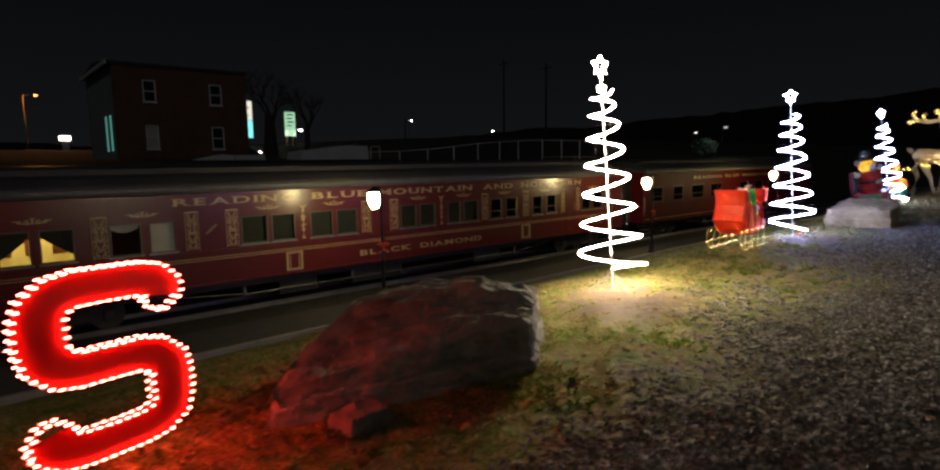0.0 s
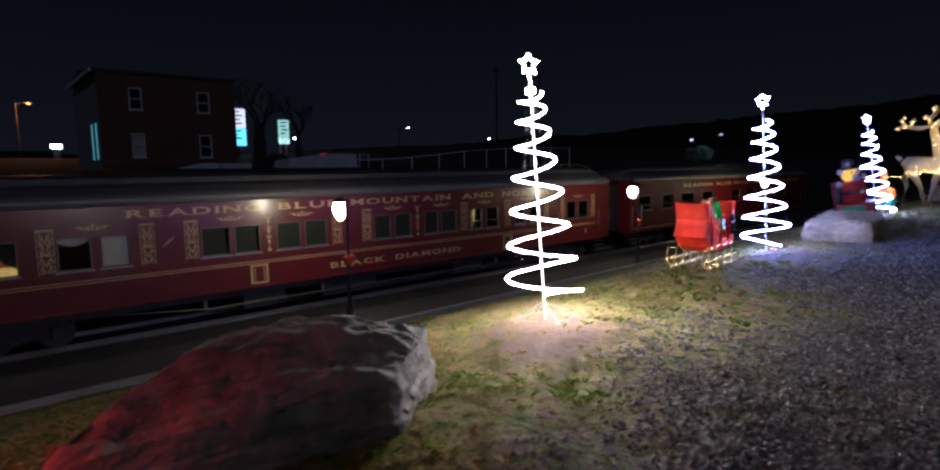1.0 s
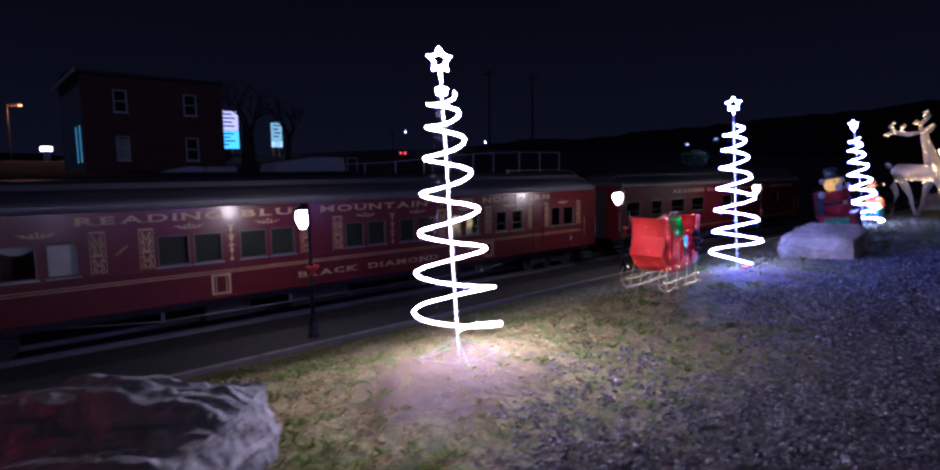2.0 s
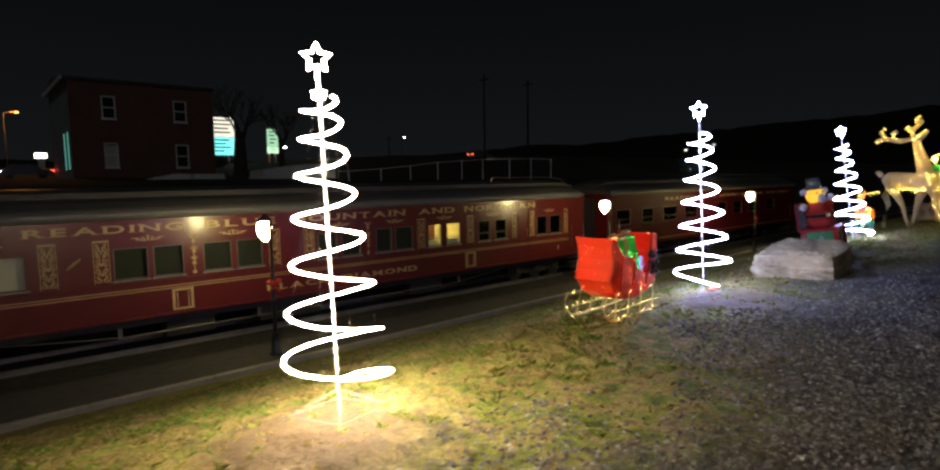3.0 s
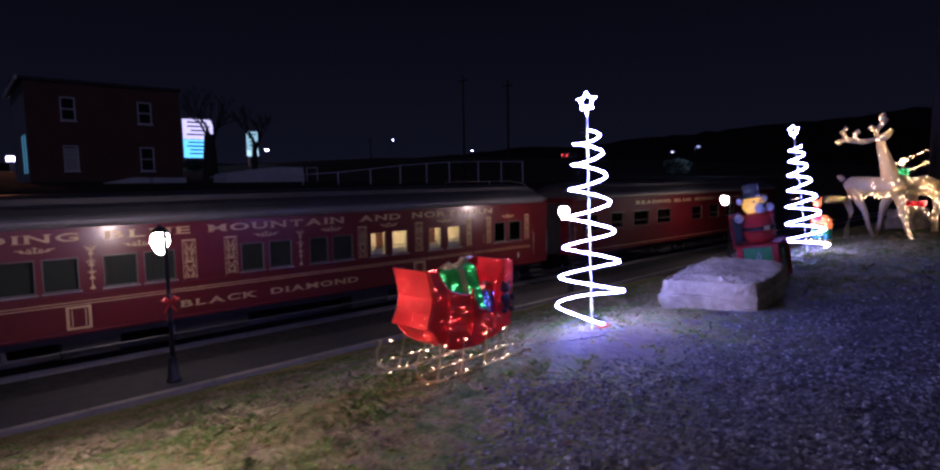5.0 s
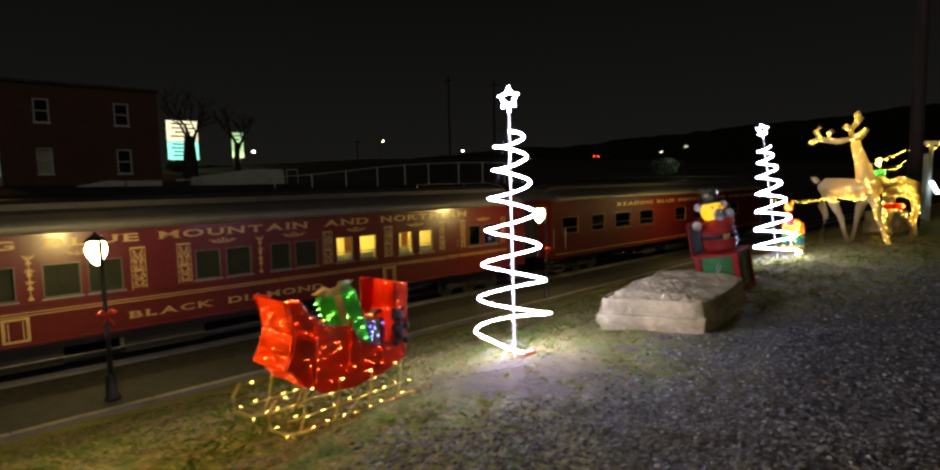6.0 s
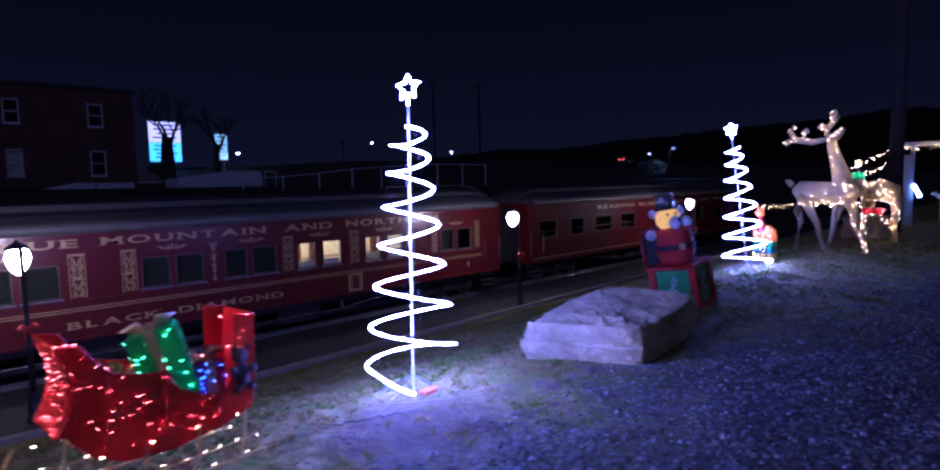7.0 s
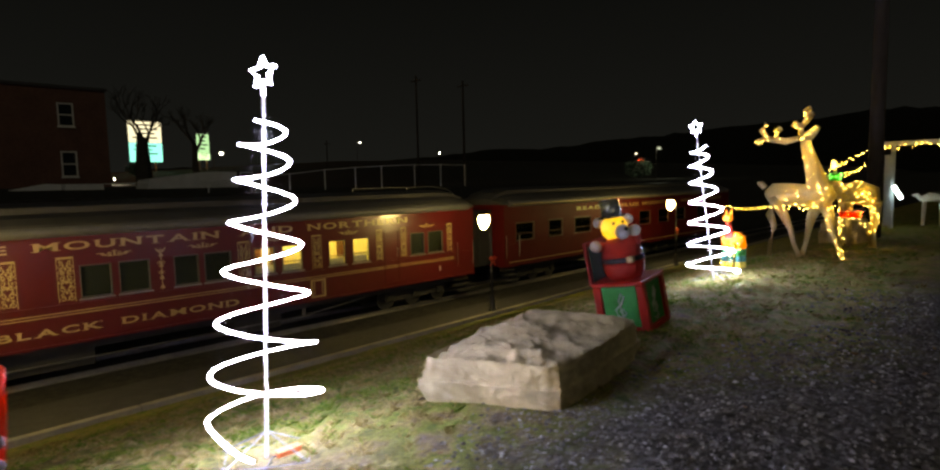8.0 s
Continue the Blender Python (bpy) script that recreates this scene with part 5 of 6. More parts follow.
def toy_box():
    b = thing("toy_box", (.38, 14.88, .13), "red framed toy box with green sides and treble clefs", "toy box", rz=.10)
    s, h = .25, .52
    bm = bmesh.new()
    for sx in (-1, 1):
        for sy in (-1, 1):
            box(bm, sx * s - .045, sx * s + .045, sy * s - .045, sy * s + .045, 0, h)
    box(bm, -s - .05, s + .05, -s - .05, s + .05, h, h + .05)
    for sy in (-1, 1):
        box(bm, -s + .045, s - .045, sy * s - .04, sy * s + .04, 0, .07)
        box(bm, sy * s - .04, sy * s + .04, -s + .045, s - .045, 0, .07)
    bevel(bm, .01, 1)
    part("frame", bm, M_redpl, b, "red box frame")
    for k, (ax, sg) in enumerate((("x", 1), ("x", -1), ("y", 1), ("y", -1))):
        bm = bmesh.new()
        if ax == "x":
            box(bm, sg * s - .012, sg * s + .012, -s + .045, s - .045, .07, h)
        else:
            box(bm, -s + .045, s - .045, sg * s - .012, sg * s + .012, .07, h)
        pn = part("side_panel", bm, M_greenpl, b, "green side panel")
        bm = bmesh.new()
        pts = [(-.05, .12), (0, .10), (.04, .13), (.01, .17), (0, .26), (-.02, .36), (.02, .44), (.045, .40), (.01, .33), (-.07, .26), (-.05, .19), (.01, .18), (.05, .22), (.02, .27), (-.02, .24)]
        if ax == "x":
            tube(bm, [(sg * (s + .018), p * sg, q) for p, q in pts], .012, 5)
        else:
            tube(bm, [(-p * sg, sg * (s + .018), q) for p, q in pts], .012, 5)
        part("treble_clef", bm, M_silver, pn, "silver treble clef")
    bm = bmesh.new()
    box(bm, -s - .10, -s - .06, -s, s, h, h + .5)
    bevel(bm, .01, 1)
    lid = part("lid", bm, M_lid, b, "open dark red lid")
    b.matrix_world = pose(.38, 14.88, .10, *LEAN_BOX, 5.7)
    bm = bmesh.new()
    box(bm, -s - .058, -s - .050, -s + .05, s - .05, h + .05, h + .45)
    part("lid_lining", bm, M_lining, lid, "dark green lid lining")
    return b


M_redpl = mat("red_film", (0.42, 0.02, 0.015), 0.35, scale=20, var=0.25, bump=.2)
M_lid = mat("dark_red_card", (0.20, 0.012, 0.01), 0.75, scale=20, var=0.25)
M_lining = mat("dark_green_card", (0.012, 0.05, 0.02), 0.8, scale=20, var=0.25)
M_greenpl = mat("green_film", (0.015, 0.27, 0.06), 0.4, scale=20, var=0.25, bump=.2)
M_silver = mat("silver_tinsel", (0.6, 0.6, 0.58), 0.35, 0.6, scale=40, var=0.3)
M_fur = mat("gold_tinsel_fur", (0.72, 0.50, 0.13), 0.4, 0.2, scale=60, var=0.4, bump=.8, bscale=160)
# the hollow head is lit from within
M_fur.node_tree.nodes["Principled BSDF"].inputs["Emission Color"].default_value = (1.0, 0.58, 0.04, 1)
M_fur.node_tree.nodes["Principled BSDF"].inputs["Emission Strength"].default_value = 0.22
M_wfur = mat("white_tinsel_fur", (0.62, 0.58, 0.55), 0.5, scale=60, var=0.3, bump=.8, bscale=160)
M_coat = mat("red_tinsel_coat", (0.52, 0.03, 0.02), 0.4, scale=50, var=0.3, bump=.8, bscale=150)
M_hat = mat("sequin_hat", (0.34, 0.36, 0.27), 0.22, 0.85, scale=50, var=0.6)
toy_box()


def bear():
    bm = bmesh.new()
    c = Vector((.375, 14.87, .695))
    # one closed figure: coat, belt, head, arms, ears, hat
    lathe(bm, [(.17, 0), (.215, .06), (.232, .15), (.226, .19)], 20, c, 0)
    lathe(bm, [(.230, .19), (.235, .195), (.235, .24), (.226, .245)], 20, c, 3)
    lathe(bm, [(.226, .245), (.215, .32), (.18, .41), (.11, .47)], 20, c, 0)
    hd = c + Vector((-.02, -.03, .565))
    ball(bm, hd, .150, 18, 14, 1)
    ball(bm, hd + Vector((.125, -.06, -.045)), .085, 14, 10, 2)
    ball(bm, hd + Vector((.205, -.10, -.015)), .026, 8, 6, 3)
    for e in ((.135, -.035, .06), (.075, -.125, .06)):
        ball(bm, hd + Vector(e), .017, 8, 6, 3)
    for e in ((.13, .09, .075), (-.145, -.085, .085)):
        ball(bm, hd + Vector(e), .058, 12, 8, 2)
    for s, reach, up in ((1, .19, .47), (-1, .23, .36)):
        d = Vector((.80 * s, .55 * s, 0)).normalized()
        tube(bm, [c + d * .15 + Vector((0, 0, .36)), c + d * reach + Vector((.02, -.06, .40)), c + d * (reach + .01) + Vector((.03, -.09, up))], [.06, .055, .05], 10, False, 0)
        ball(bm, c + d * (reach + .01) + Vector((.03, -.10, up + .04)), .066, 12, 8, 2)
    lathe(bm, [(.16, .11), (.16, .122), (.108, .126), (.112, .30), (.122, .305), (.08, .31)], 18, hd + Vector((-.01, 0, .01)), 4)
    box(bm, c.x + .15, c.x + .22, c.y - .19, c.y - .13, c.z + .185, c.z + .25, 5)
    ob = part("bear_figure", bm, [M_coat, M_fur, M_wfur, M_black, M_hat, M_gold], smooth=True)
    ob.matrix_world = pose(.38, 14.88, .10, *LEAN_BOX) @ pose(-.38, -14.88, -.13)
    return tagged(ob, "tinsel bear figure in red coat and dark top hat", "figure")


bear()


# ---- reindeer, llama ----
def add_lights(name, pts, r, material, label, parent=None):
    bm = bmesh.new()
    for p in pts:
        bulb(bm, p, r)
    ob = part(name, bm, material, parent)
    return tagged(ob, label, "fairy lights", kind="stuff")


def along(pts, k, rnd, spread):
    out = []
    pts = [Vector(p) for p in pts]
    segs = [(b - a).length for a, b in zip(pts, pts[1:])]
    tot = sum(segs)
    for i in range(k):
        d = tot * (i + rnd.random()) / k
        for a, b, s in zip(pts, pts[1:], segs):
            if d <= s:
                p = a.lerp(b, d / s)
                break
            d -= s
        out.append(p + Vector((rnd.uniform(-1, 1), rnd.uniform(-1, 1), rnd.uniform(-1, 1))) * spread)
    return out


def reindeer():
    Y = 20.75
    bm = bmesh.new()

    def limb(pts, rads, n=10):
        tube(bm, [(x, Y + dy, z) for x, dy, z in pts], rads, n)

    limb([(-.24, 0, 1.40), (-.12, 0, 1.42), (.10, 0, 1.40), (.35, 0, 1.38), (.58, 0, 1.38), (.76, 0, 1.36), (.86, 0, 1.30)], [.08, .19, .21, .21, .23, .22, .10], 14)
    neck = [(.62, 0, 1.45), (.58, 0, 1.70), (.50, 0, 1.98), (.42, 0, 2.24), (.40, 0, 2.36)]
    limb(neck, [.20, .16, .12, .095, .085], 12)
    limb([(.34, 0, 2.36), (.42, 0, 2.42), (.52, 0, 2.50), (.60, 0, 2.60)], [.07, .095, .075, .045], 10)
    limb([(.34, .05, 2.42), (.28, .07, 2.50), (.26, .08, 2.54)], [.03, .03, .01], 6)
    legs = [[(-.14, .10, 1.36), (-.20, .10, 1.02), (-.12, .10, .80), (-.18, .10, .50), (-.20, .10, .22)],
            [(-.08, -.10, 1.36), (.10, -.10, 1.02), (.22, -.10, .78), (.28, -.10, .5), (.38, -.10, .27)],
            [(.62, .10, 1.28), (.50, .10, .98), (.46, .10, .75), (.42, .10, .5), (.36, .10, .29)],
            [(.74, -.10, 1.28), (.84, -.10, 1.0), (.86, -.10, .78), (.95, -.10, .55), (1.06, -.10, .27)]]
    for lg in legs:
        limb(lg, [.12, .085, .055, .04, .045], 8)
    limb([(-.26, 0, 1.52), (-.34, 0, 1.60), (-.40, 0, 1.62)], [.06, .06, .02], 8)
    ant = [[(.30, -.03, 2.40), (.10, -.08, 2.36), (-.10, -.10, 2.40), (-.25, -.12, 2.44)], [(-.25, -.12, 2.44), (-.36, -.12, 2.36), (-.40, -.12, 2.40)], [(-.20, -.12, 2.42), (-.30, -.12, 2.60), (-.22, -.12, 2.70)],
           [(-.02, -.1, 2.38), (-.06, -.1, 2.55), (.02, -.1, 2.60)], [(.34, .04, 2.42), (.28, .10, 2.60), (.36, .12, 2.70), (.46, .14, 2.86)], [(.30, .1, 2.62), (.20, .1, 2.68), (.16, .1, 2.62)], [(.40, .12, 2.76), (.36, .12, 2.90), (.44, .12, 2.94)]]
    for a in ant:
        limb(a, [.045, .06, .055, .06][:len(a)], 7)
    ob = part("reindeer_figure", bm, M_net_gold2, smooth=True)
    tagged(ob, "tall wire reindeer figure with raised head, wrapped in lights", "figure", "reindeer figures")
    rnd = random.Random(3)
    P = []
    P += along([(x, Y - .12, z) for x, _, z in neck], 64, rnd, .10)
    P += along([(x, Y, z) for x, _, z in neck], 28, rnd, .05)
    P += along([(-.05, Y, 1.40), (.3, Y, 1.38), (.75, Y, 1.36)], 28, rnd, .08)
    P += along([(.62, Y - .2, 1.52), (.80, Y - .18, 1.25)], 50, rnd, .13)
    P += along([(-.05, Y - .22, 1.14), (.3, Y - .22, 1.18), (.7, Y - .2, 1.14)], 50, rnd, .05)
    P += along([(x, Y + d - .05, z) for x, d, z in legs[3]], 39, rnd, .05)
    P += along([(.36, Y - .1, 2.36), (.58, Y - .08, 2.58)], 18, rnd, .05)
    for a in ant:
        P += along([(x, Y + d - .05, z) for x, d, z in a], 10, rnd, .05)
    P += along([(.0, Y - .2, 1.3), (.5, Y - .22, 1.45)], 21, rnd, .10)
    add_lights("string_lights", P[::3], .0075, M_warmbulb, "warm fairy lights wound round the reindeer's neck and legs")


reindeer()


def reindeer_low():
    Y = 22.6
    bm = bmesh.new()

    def limb(pts, rads, n=10):
        tube(bm, [(x, Y + dy, z) for x, dy, z in pts], rads, n)

    limb([(.50, 0, 1.25), (.62, 0, 1.34), (.85, 0, 1.38), (1.05, 0, 1.30), (1.15, 0, 1.15)], [.10, .22, .24, .22, .08], 14)
    limb([(.60, -.2, 1.40), (.48, -.3, 1.62), (.42, -.36, 1.72)], [.14, .10, .08], 10)
    for x, dx in ((.58, .02), (.70, -.02), (1.08, .04), (1.14, .02)):
        limb([(x, .1 if dx > 0 else -.1, 1.2), (x + dx, 0, .85), (x - dx, 0, .6), (x, 0, .30)], [.10, .06, .045, .045], 8)
    ob = part("reindeer_figure", bm, M_net_gold2, smooth=True)
    tagged(ob, "wire reindeer figure loaded with gifts and thick lights", "figure", "reindeer figures")
    rnd = random.Random(5)
    P = along([(.75, Y - .22, 1.45), (1.05, Y - .24, 1.2)], 86, rnd, .17)
    P += along([(1.1, Y - .1, 1.3), (1.16, Y - .1, .8), (1.12, Y - .05, .55)], 57, rnd, .07)
    P += along([(.56, Y - .2, 1.2), (.62, Y - .1, .45)], 43, rnd, .07)
    P += along([(.4, Y - .4, 1.75), (.7, Y - .3, 1.5)], 28, rnd, .08)
    P += along([(.72, Y - .1, 1.0), (1.0, Y - .1, .65)], 25, rnd, .1)
    add_lights("string_lights", P[::3], .0075, M_warmbulb, "dense warm fairy lights over the loaded reindeer")
    gift("gift_box", (.09, .09, .07), (.52, Y - .35, 1.62), (0, 0, .2), M_net_green, M_tan, "green tinsel gift on the reindeer's back", M_greenbulb)
    gift("gift_box", (.17, .1, .06), (.80, Y - .36, .90), (0, 0, .1), M_net_red, M_tan, "red tinsel gift hung on the reindeer", M_redbulb)
    add_lights("string_lights", [(.46 + .02 * (i % 5), Y - .36 + .01 * (i % 3), 1.86 + .024 * (i // 4)) for i in range(28)], .0055, M_warmbulb, "bright cluster of candle lights on the gift")


reindeer_low()
boulder("boulder", [(.0, 23.3), (.75, 23.2), (.8, 23.9), (.05, 24.0)], .15, [.75, .8, .8, .7], 11.0, M_rock, "rounded pale stone behind the reindeer", .06)


M_llama = mat("orange_tinsel", (.72, .19, .02), .5, scale=50, var=.3)
# the hollow toy is lit from within
M_llama.node_tree.nodes["Principled BSDF"].inputs["Emission Color"].default_value = (1.0, 0.22, 0.02, 1)
M_llama.node_tree.nodes["Principled BSDF"].inputs["Emission Strength"].default_value = 0.22


def llama():
    bm = bmesh.new()
    c = Vector((-.13, 18.95, .24))
    tube(bm, [c + Vector((-.17, 0, .44)), c + Vector((-.08, 0, .48)), c + Vector((.06, 0, .47)), c + Vector((.15, 0, .44))], [.08, .125, .125, .08], 12, False, 0)
    tube(bm, [c + Vector((-.04, -.08, .50)), c + Vector((-.05, -.10, .66)), c + Vector((-.05, -.10, .78))], [.075, .06, .055], 10, False, 1)
    ball(bm, c + Vector((-.05, -.14, .83)), .075, 12, 8, 0, (1, 1.35, .95))
    for s in (-1, 1):
        tube(bm, [c + Vector((-.05 + s * .035, -.10, .88)), c + Vector((-.05 + s * .05, -.10, .97))], [.022, .008], 6, False, 0)
    for x, y in ((-.13, -.06), (-.02, -.07), (.10, -.06), (.13, .06)):
        for k, (mi, z0, z1) in enumerate(((2, .0, .10), (3, .10, .20), (4, .20, .32), (0, .32, .44))):
            lathe(bm, [(.042, z0), (.048, z0 + .01), (.048, z1 - .01), (.042, z1 - .001)], 8, c + Vector((x, y, 0)), mi)
    ob = part("llama_figure", bm, [M_llama, M_bow, mat("yellow_tinsel", (.65, .42, .06), .5, scale=50, var=.3), mat("teal_tinsel", (.02, .17, .15), .5, scale=50, var=.3), M_greenpl], smooth=True)
    tagged(ob, "small orange toy llama figure with banded colourful legs", "figure")
    rnd = random.Random(2)
    add_lights("string_lights", [c + Vector((rnd.uniform(-.17, .17), -.14, rnd.uniform(.05, .55))) for _ in range(14)], .006, M_warmbulb, "few warm fairy lights on the toy llama")


llama()

# ---- light strings on the fence and shelter behind ----
rs = random.Random(12)
add_lights("string_lights", along([(-3.3, 26.5, .88), (-2.7, 26.5, .80), (-2.1, 26.5, .88), (-1.2, 26.5, .95)], 46, rs, .04), .0062, M_warmbulb, "low swag of warm fairy lights behind the trees")
add_lights("string_lights", along([(-.6, 26.5, 1.9), (-.1, 26.5, 2.14), (.22, 26.5, 2.32)], 33, rs, .045), .0062, M_warmbulb, "rising garland of warm fairy lights")
add_lights("string_lights", along([(-.3, 26.5, 1.72), (.0, 26.5, 1.86), (.27, 26.5, 1.99)], 21, rs, .045), .0062, M_warmbulb, "second rising garland of warm fairy lights")
add_lights("string_lights", along([(.45, 26.5, 2.36), (.9, 26.5, 2.38), (1.6, 26.5, 2.41), (3.6, 26.5, 2.5)], 63, rs, .06), .0066, M_warmbulb, "long straight garland of warm fairy lights along the shelter eave")
bm = bmesh.new()
box(bm, .3, 3.8, 26.56, 26.66, 2.42, 2.52)
tagged(part("shelter_eave", bm, M_siding), "plain shelter beam that carries the garland", "beam")


def utility_pole(x, y, h, r, label, z=None):
    p = thing("utility_pole", (x, y, ground_z(x, y) if z is None else z), label, "utility pole", "utility poles")
    bm = bmesh.new()
    lathe(bm, [(r, -.2), (r * .95, h * .3), (r * .85, h * .7), (r * .75, h)], 14)
    part("pole", bm, M_pole, p, "", True)
    bm = bmesh.new()
    box(bm, -.9, .9, -.05, .05, h - .7, h - .58)
    part("crossarm", bm, M_pole, p)
    for dx in (-.8, -.3, .3, .8):
        bm = bmesh.new()
        lathe(bm, [(.02, h - .58), (.045, h - .54), (.045, h - .48), (.02, h - .44)], 8, (dx, 0, 0))
        part("insulator", bm, M_steel, p)
    return p


utility_pole(.74, 24.6, 8.5, .15, "thick dark wooden utility pole beside the reindeer")
bm = bmesh.new()
box(bm, .68, .76, 26.56, 26.66, .3, 2.42)
box(bm, .48, .62, 27.0, 27.1, .4, 2.2)
tagged(part("shelter_post", bm, M_siding), "pale blue painted shelter post and panel", "post")
bm = bmesh.new()
tube(bm, [(.78, 26.45, 1.43), (.94, 26.45, 1.12)], .045, 8)
tagged(part("tube_lamp", bm, glow("cold_tube_glow", (.45, .72, 1.0), 5.0)), "leaning cold white glowing tube lamp", "lamp")
bm = bmesh.new()
for pts, rr in (([(1.25, 27, 1.10), (1.42, 27, 1.14), (1.7, 27, 1.10)], [.06, .11, .08]), ([(1.26, 27, 1.08), (1.16, 27, 1.2), (1.08, 27, 1.18)], [.05, .05, .03]), ([(1.32, 27, 1.06), (1.30, 27, .45)], [.05, .035]), ([(1.64, 27, 1.06), (1.66, 27, .45)], [.05, .035])):
    tube(bm, pts, rr, 8)
tagged(part("deer_figure", bm, M_wfur), "small white grazing deer figure", "figure")


# ---- the town behind the train ----
def town_house():
    h = thing("brick_building", (-58.6, 17, 2.15), "dark brick two-storey building with white sash windows", "building")
    y0, y1, ht, dp = -5.95, 6.3, 8.75, 14.0
    wins = [(-3.5, -2.4, .95, 3.2), (2.5, 3.7, .95, 3.25), (-3.5, -2.32, 5.4, 7.45), (2.6, 3.84, 5.4, 7.5)]
    bm = bmesh.new()
    ys = [y0, -3.5, -2.36, 2.55, 3.77, y1]
    zs = [0, .95, 3.22, 5.4, 7.47, ht]
    holed_wall(bm, -.3, 0, ys, zs, {(i, j) for i in (1, 3) for j in (1, 3)})
    part("wall", bm, M_brick, h, "dark brick wall")
    bm = bmesh.new()
    prism(bm, [(-dp, y0), (-dp + .3, y0), (-dp + .3, y1 - .3), (-.3, y1 - .3), (-.3, y1), (-dp, y1)], 0, ht, "z")
    part("wall", bm, M_brick, h, "dark brick wall")
    bm = bmesh.new()
    box(bm, -dp + .3, -.3, y0, y0 + .3, 0, ht)
    part("wall", bm, M_siding, h, "grey clad side wall")
    bm = bmesh.new()
    prism(bm, [(-dp - .4, ht), (.15, ht), (.15, ht + .25), (-dp / 2, ht + .9), (-dp - .4, ht + .25)], y0 - .4, y1 + .2, "y")
    part("roof", bm, M_roof, h)
    bm = bmesh.new()
    box(bm, -dp - .4, .2, y0 - .55, y0 - .4, ht - .1, ht + .25)
    part("gutter", bm, M_trim, h, "pale eave board")
    for k, i in enumerate((1, 3)):
        for j in (1, 3):
            a, b, c, d = ys[i], ys[i + 1], zs[j], zs[j + 1]
            bm = bmesh.new()
            f = .11
            box(bm, -.2, .04, a, b, c, c + f)
            box(bm, -.2, .04, a, b, d - f, d)
            box(bm, -.2, .04, a, a + f, c + f, d - f)
            box(bm, -.2, .04, b - f, b, c + f, d - f)
            box(bm, -.15, -.02, a + f, b - f, (c + d) / 2 - .05, (c + d) / 2 + .05)
            w = part("window", bm, M_trim, h, "white sash window frame")
            bm = bmesh.new()
            box(bm, -.12, -.11, a + f, b - f, c + f, d - f)
            part("pane", bm, M_blind if (i, j) == (1, 1) else M_pane, w)
            bm = bmesh.new()
            box(bm, 0, .12, a - .08, b + .08, c - .1, c)
            part("sill", bm, M_trim, w)
    for k in range(2):
        bm = bmesh.new()
        box(bm, -2.6 - 2.2 * k, -1.8 - 2.2 * k, y0 - .03, y0 + .01, .8, 4.2)
        part("shop_window", bm, M_teal, h, "dim teal lit shop window")
    return h


M_pane = mat("dark_pane", (.02, .022, .025), .08, scale=1, var=.3)
M_teal = glow("teal_window_glow", (.10, .45, .42), .13)
town_house()


def led_sign(x, y, z0, w, hs, label, cols):
    s = thing("road_sign", (x, y, ground_z(x, y)), label, "sign", "roadside signs")
    gz = ground_z(x, y)
    for dy in (-w * .3, w * .3):
        bm = bmesh.new()
        box(bm, -.3, .0, dy - .12, dy + .12, 0, z0 - gz + sum(hs))
        part("leg", bm, M_steel, s)
    z = z0 - gz
    for h, c in zip(hs, cols):
        bm = bmesh.new()
        box(bm, .02, .35, -w / 2, w / 2, z + .05, z + h - .05)
        panel = part("sign_face", bm, c, s, "glowing sign face")
        rnd = random.Random(int(h * 100))
        for k in range(4):
            bm = bmesh.new()
            a = rnd.uniform(-.42, -.2) * w
            b = rnd.uniform(.1, .42) * w
            zz = z + h * (.2 + .2 * k)
            box(bm, .352, .37, a, b, zz, zz + h * .07)
            part("text_bar", bm, M_bar, panel, "unreadable dark text bar")
        z += h
    return s


M_bar = mat("sign_text", (.02, .03, .06), .6, scale=2, var=.2)
G_white = glow("sign_white_glow", (.90, .93, .90), .26)
G_cyan = glow("sign_cyan_glow", (.10, .55, .62), .55)
G_green = glow("sign_green_glow", (.40, .85, .62), .22)
G_green2 = glow("sign_mint_glow", (.55, 1.0, .75), .35)
led_sign(-110, 40.7, 6.7, 5.2, (3.4, 3.7), "tall glowing roadside sign, white above a cyan screen", (G_cyan, G_white))
led_sign(-104, 48.3, 6.9, 2.0, (1.2, 3.4), "smaller pale green glowing roadside sign", (G_green2, G_green))


def street_lamp(x, y, h, col, strength, label, arm=1.2, watts=0):
    s = thing("street_lamp", (x, y, ground_z(x, y)), label, "street lamp", "street lamps")
    bm = bmesh.new()
    lathe(bm, [(.12, 0), (.09, h * .5), (.06, h)], 8)
    part("pole", bm, M_pole, s)
    bm = bmesh.new()
    tube(bm, [(0, 0, h - .4), (0, arm * .5, h), (0, arm, h + .05)], .05, 6)
    part("arm", bm, M_pole, s)
    bm = bmesh.new()
    ball(bm, (0, arm + .3, h), .30, 10, 6, 0, (1, 1.3, .6))
    part("lamp_head", bm, glow("street_glow", col, strength), s, "glowing lamp head")
    if watts:
        bulb_light = new("street_light", bpy.data.lights.new("street_light", "POINT"))
        bulb_light.data.energy, bulb_light.data.color, bulb_light.data.shadow_soft_size = watts, col, .5
        bulb_light.location = (x, y + arm + .3, ground_z(x, y) + h - .6)
    return s


street_lamp(-155, 11.2, 12.2, (1.0, .40, .10), 1.6, "tall street lamp with an orange glow", 2.0, 2600)
street_lamp(-214, 154, 11, (.85, .93, 1), 9, "distant twin white street lamp")
street_lamp(-150, 144, 4.0, (.9, .96, 1), 9, "distant cold white lamp")
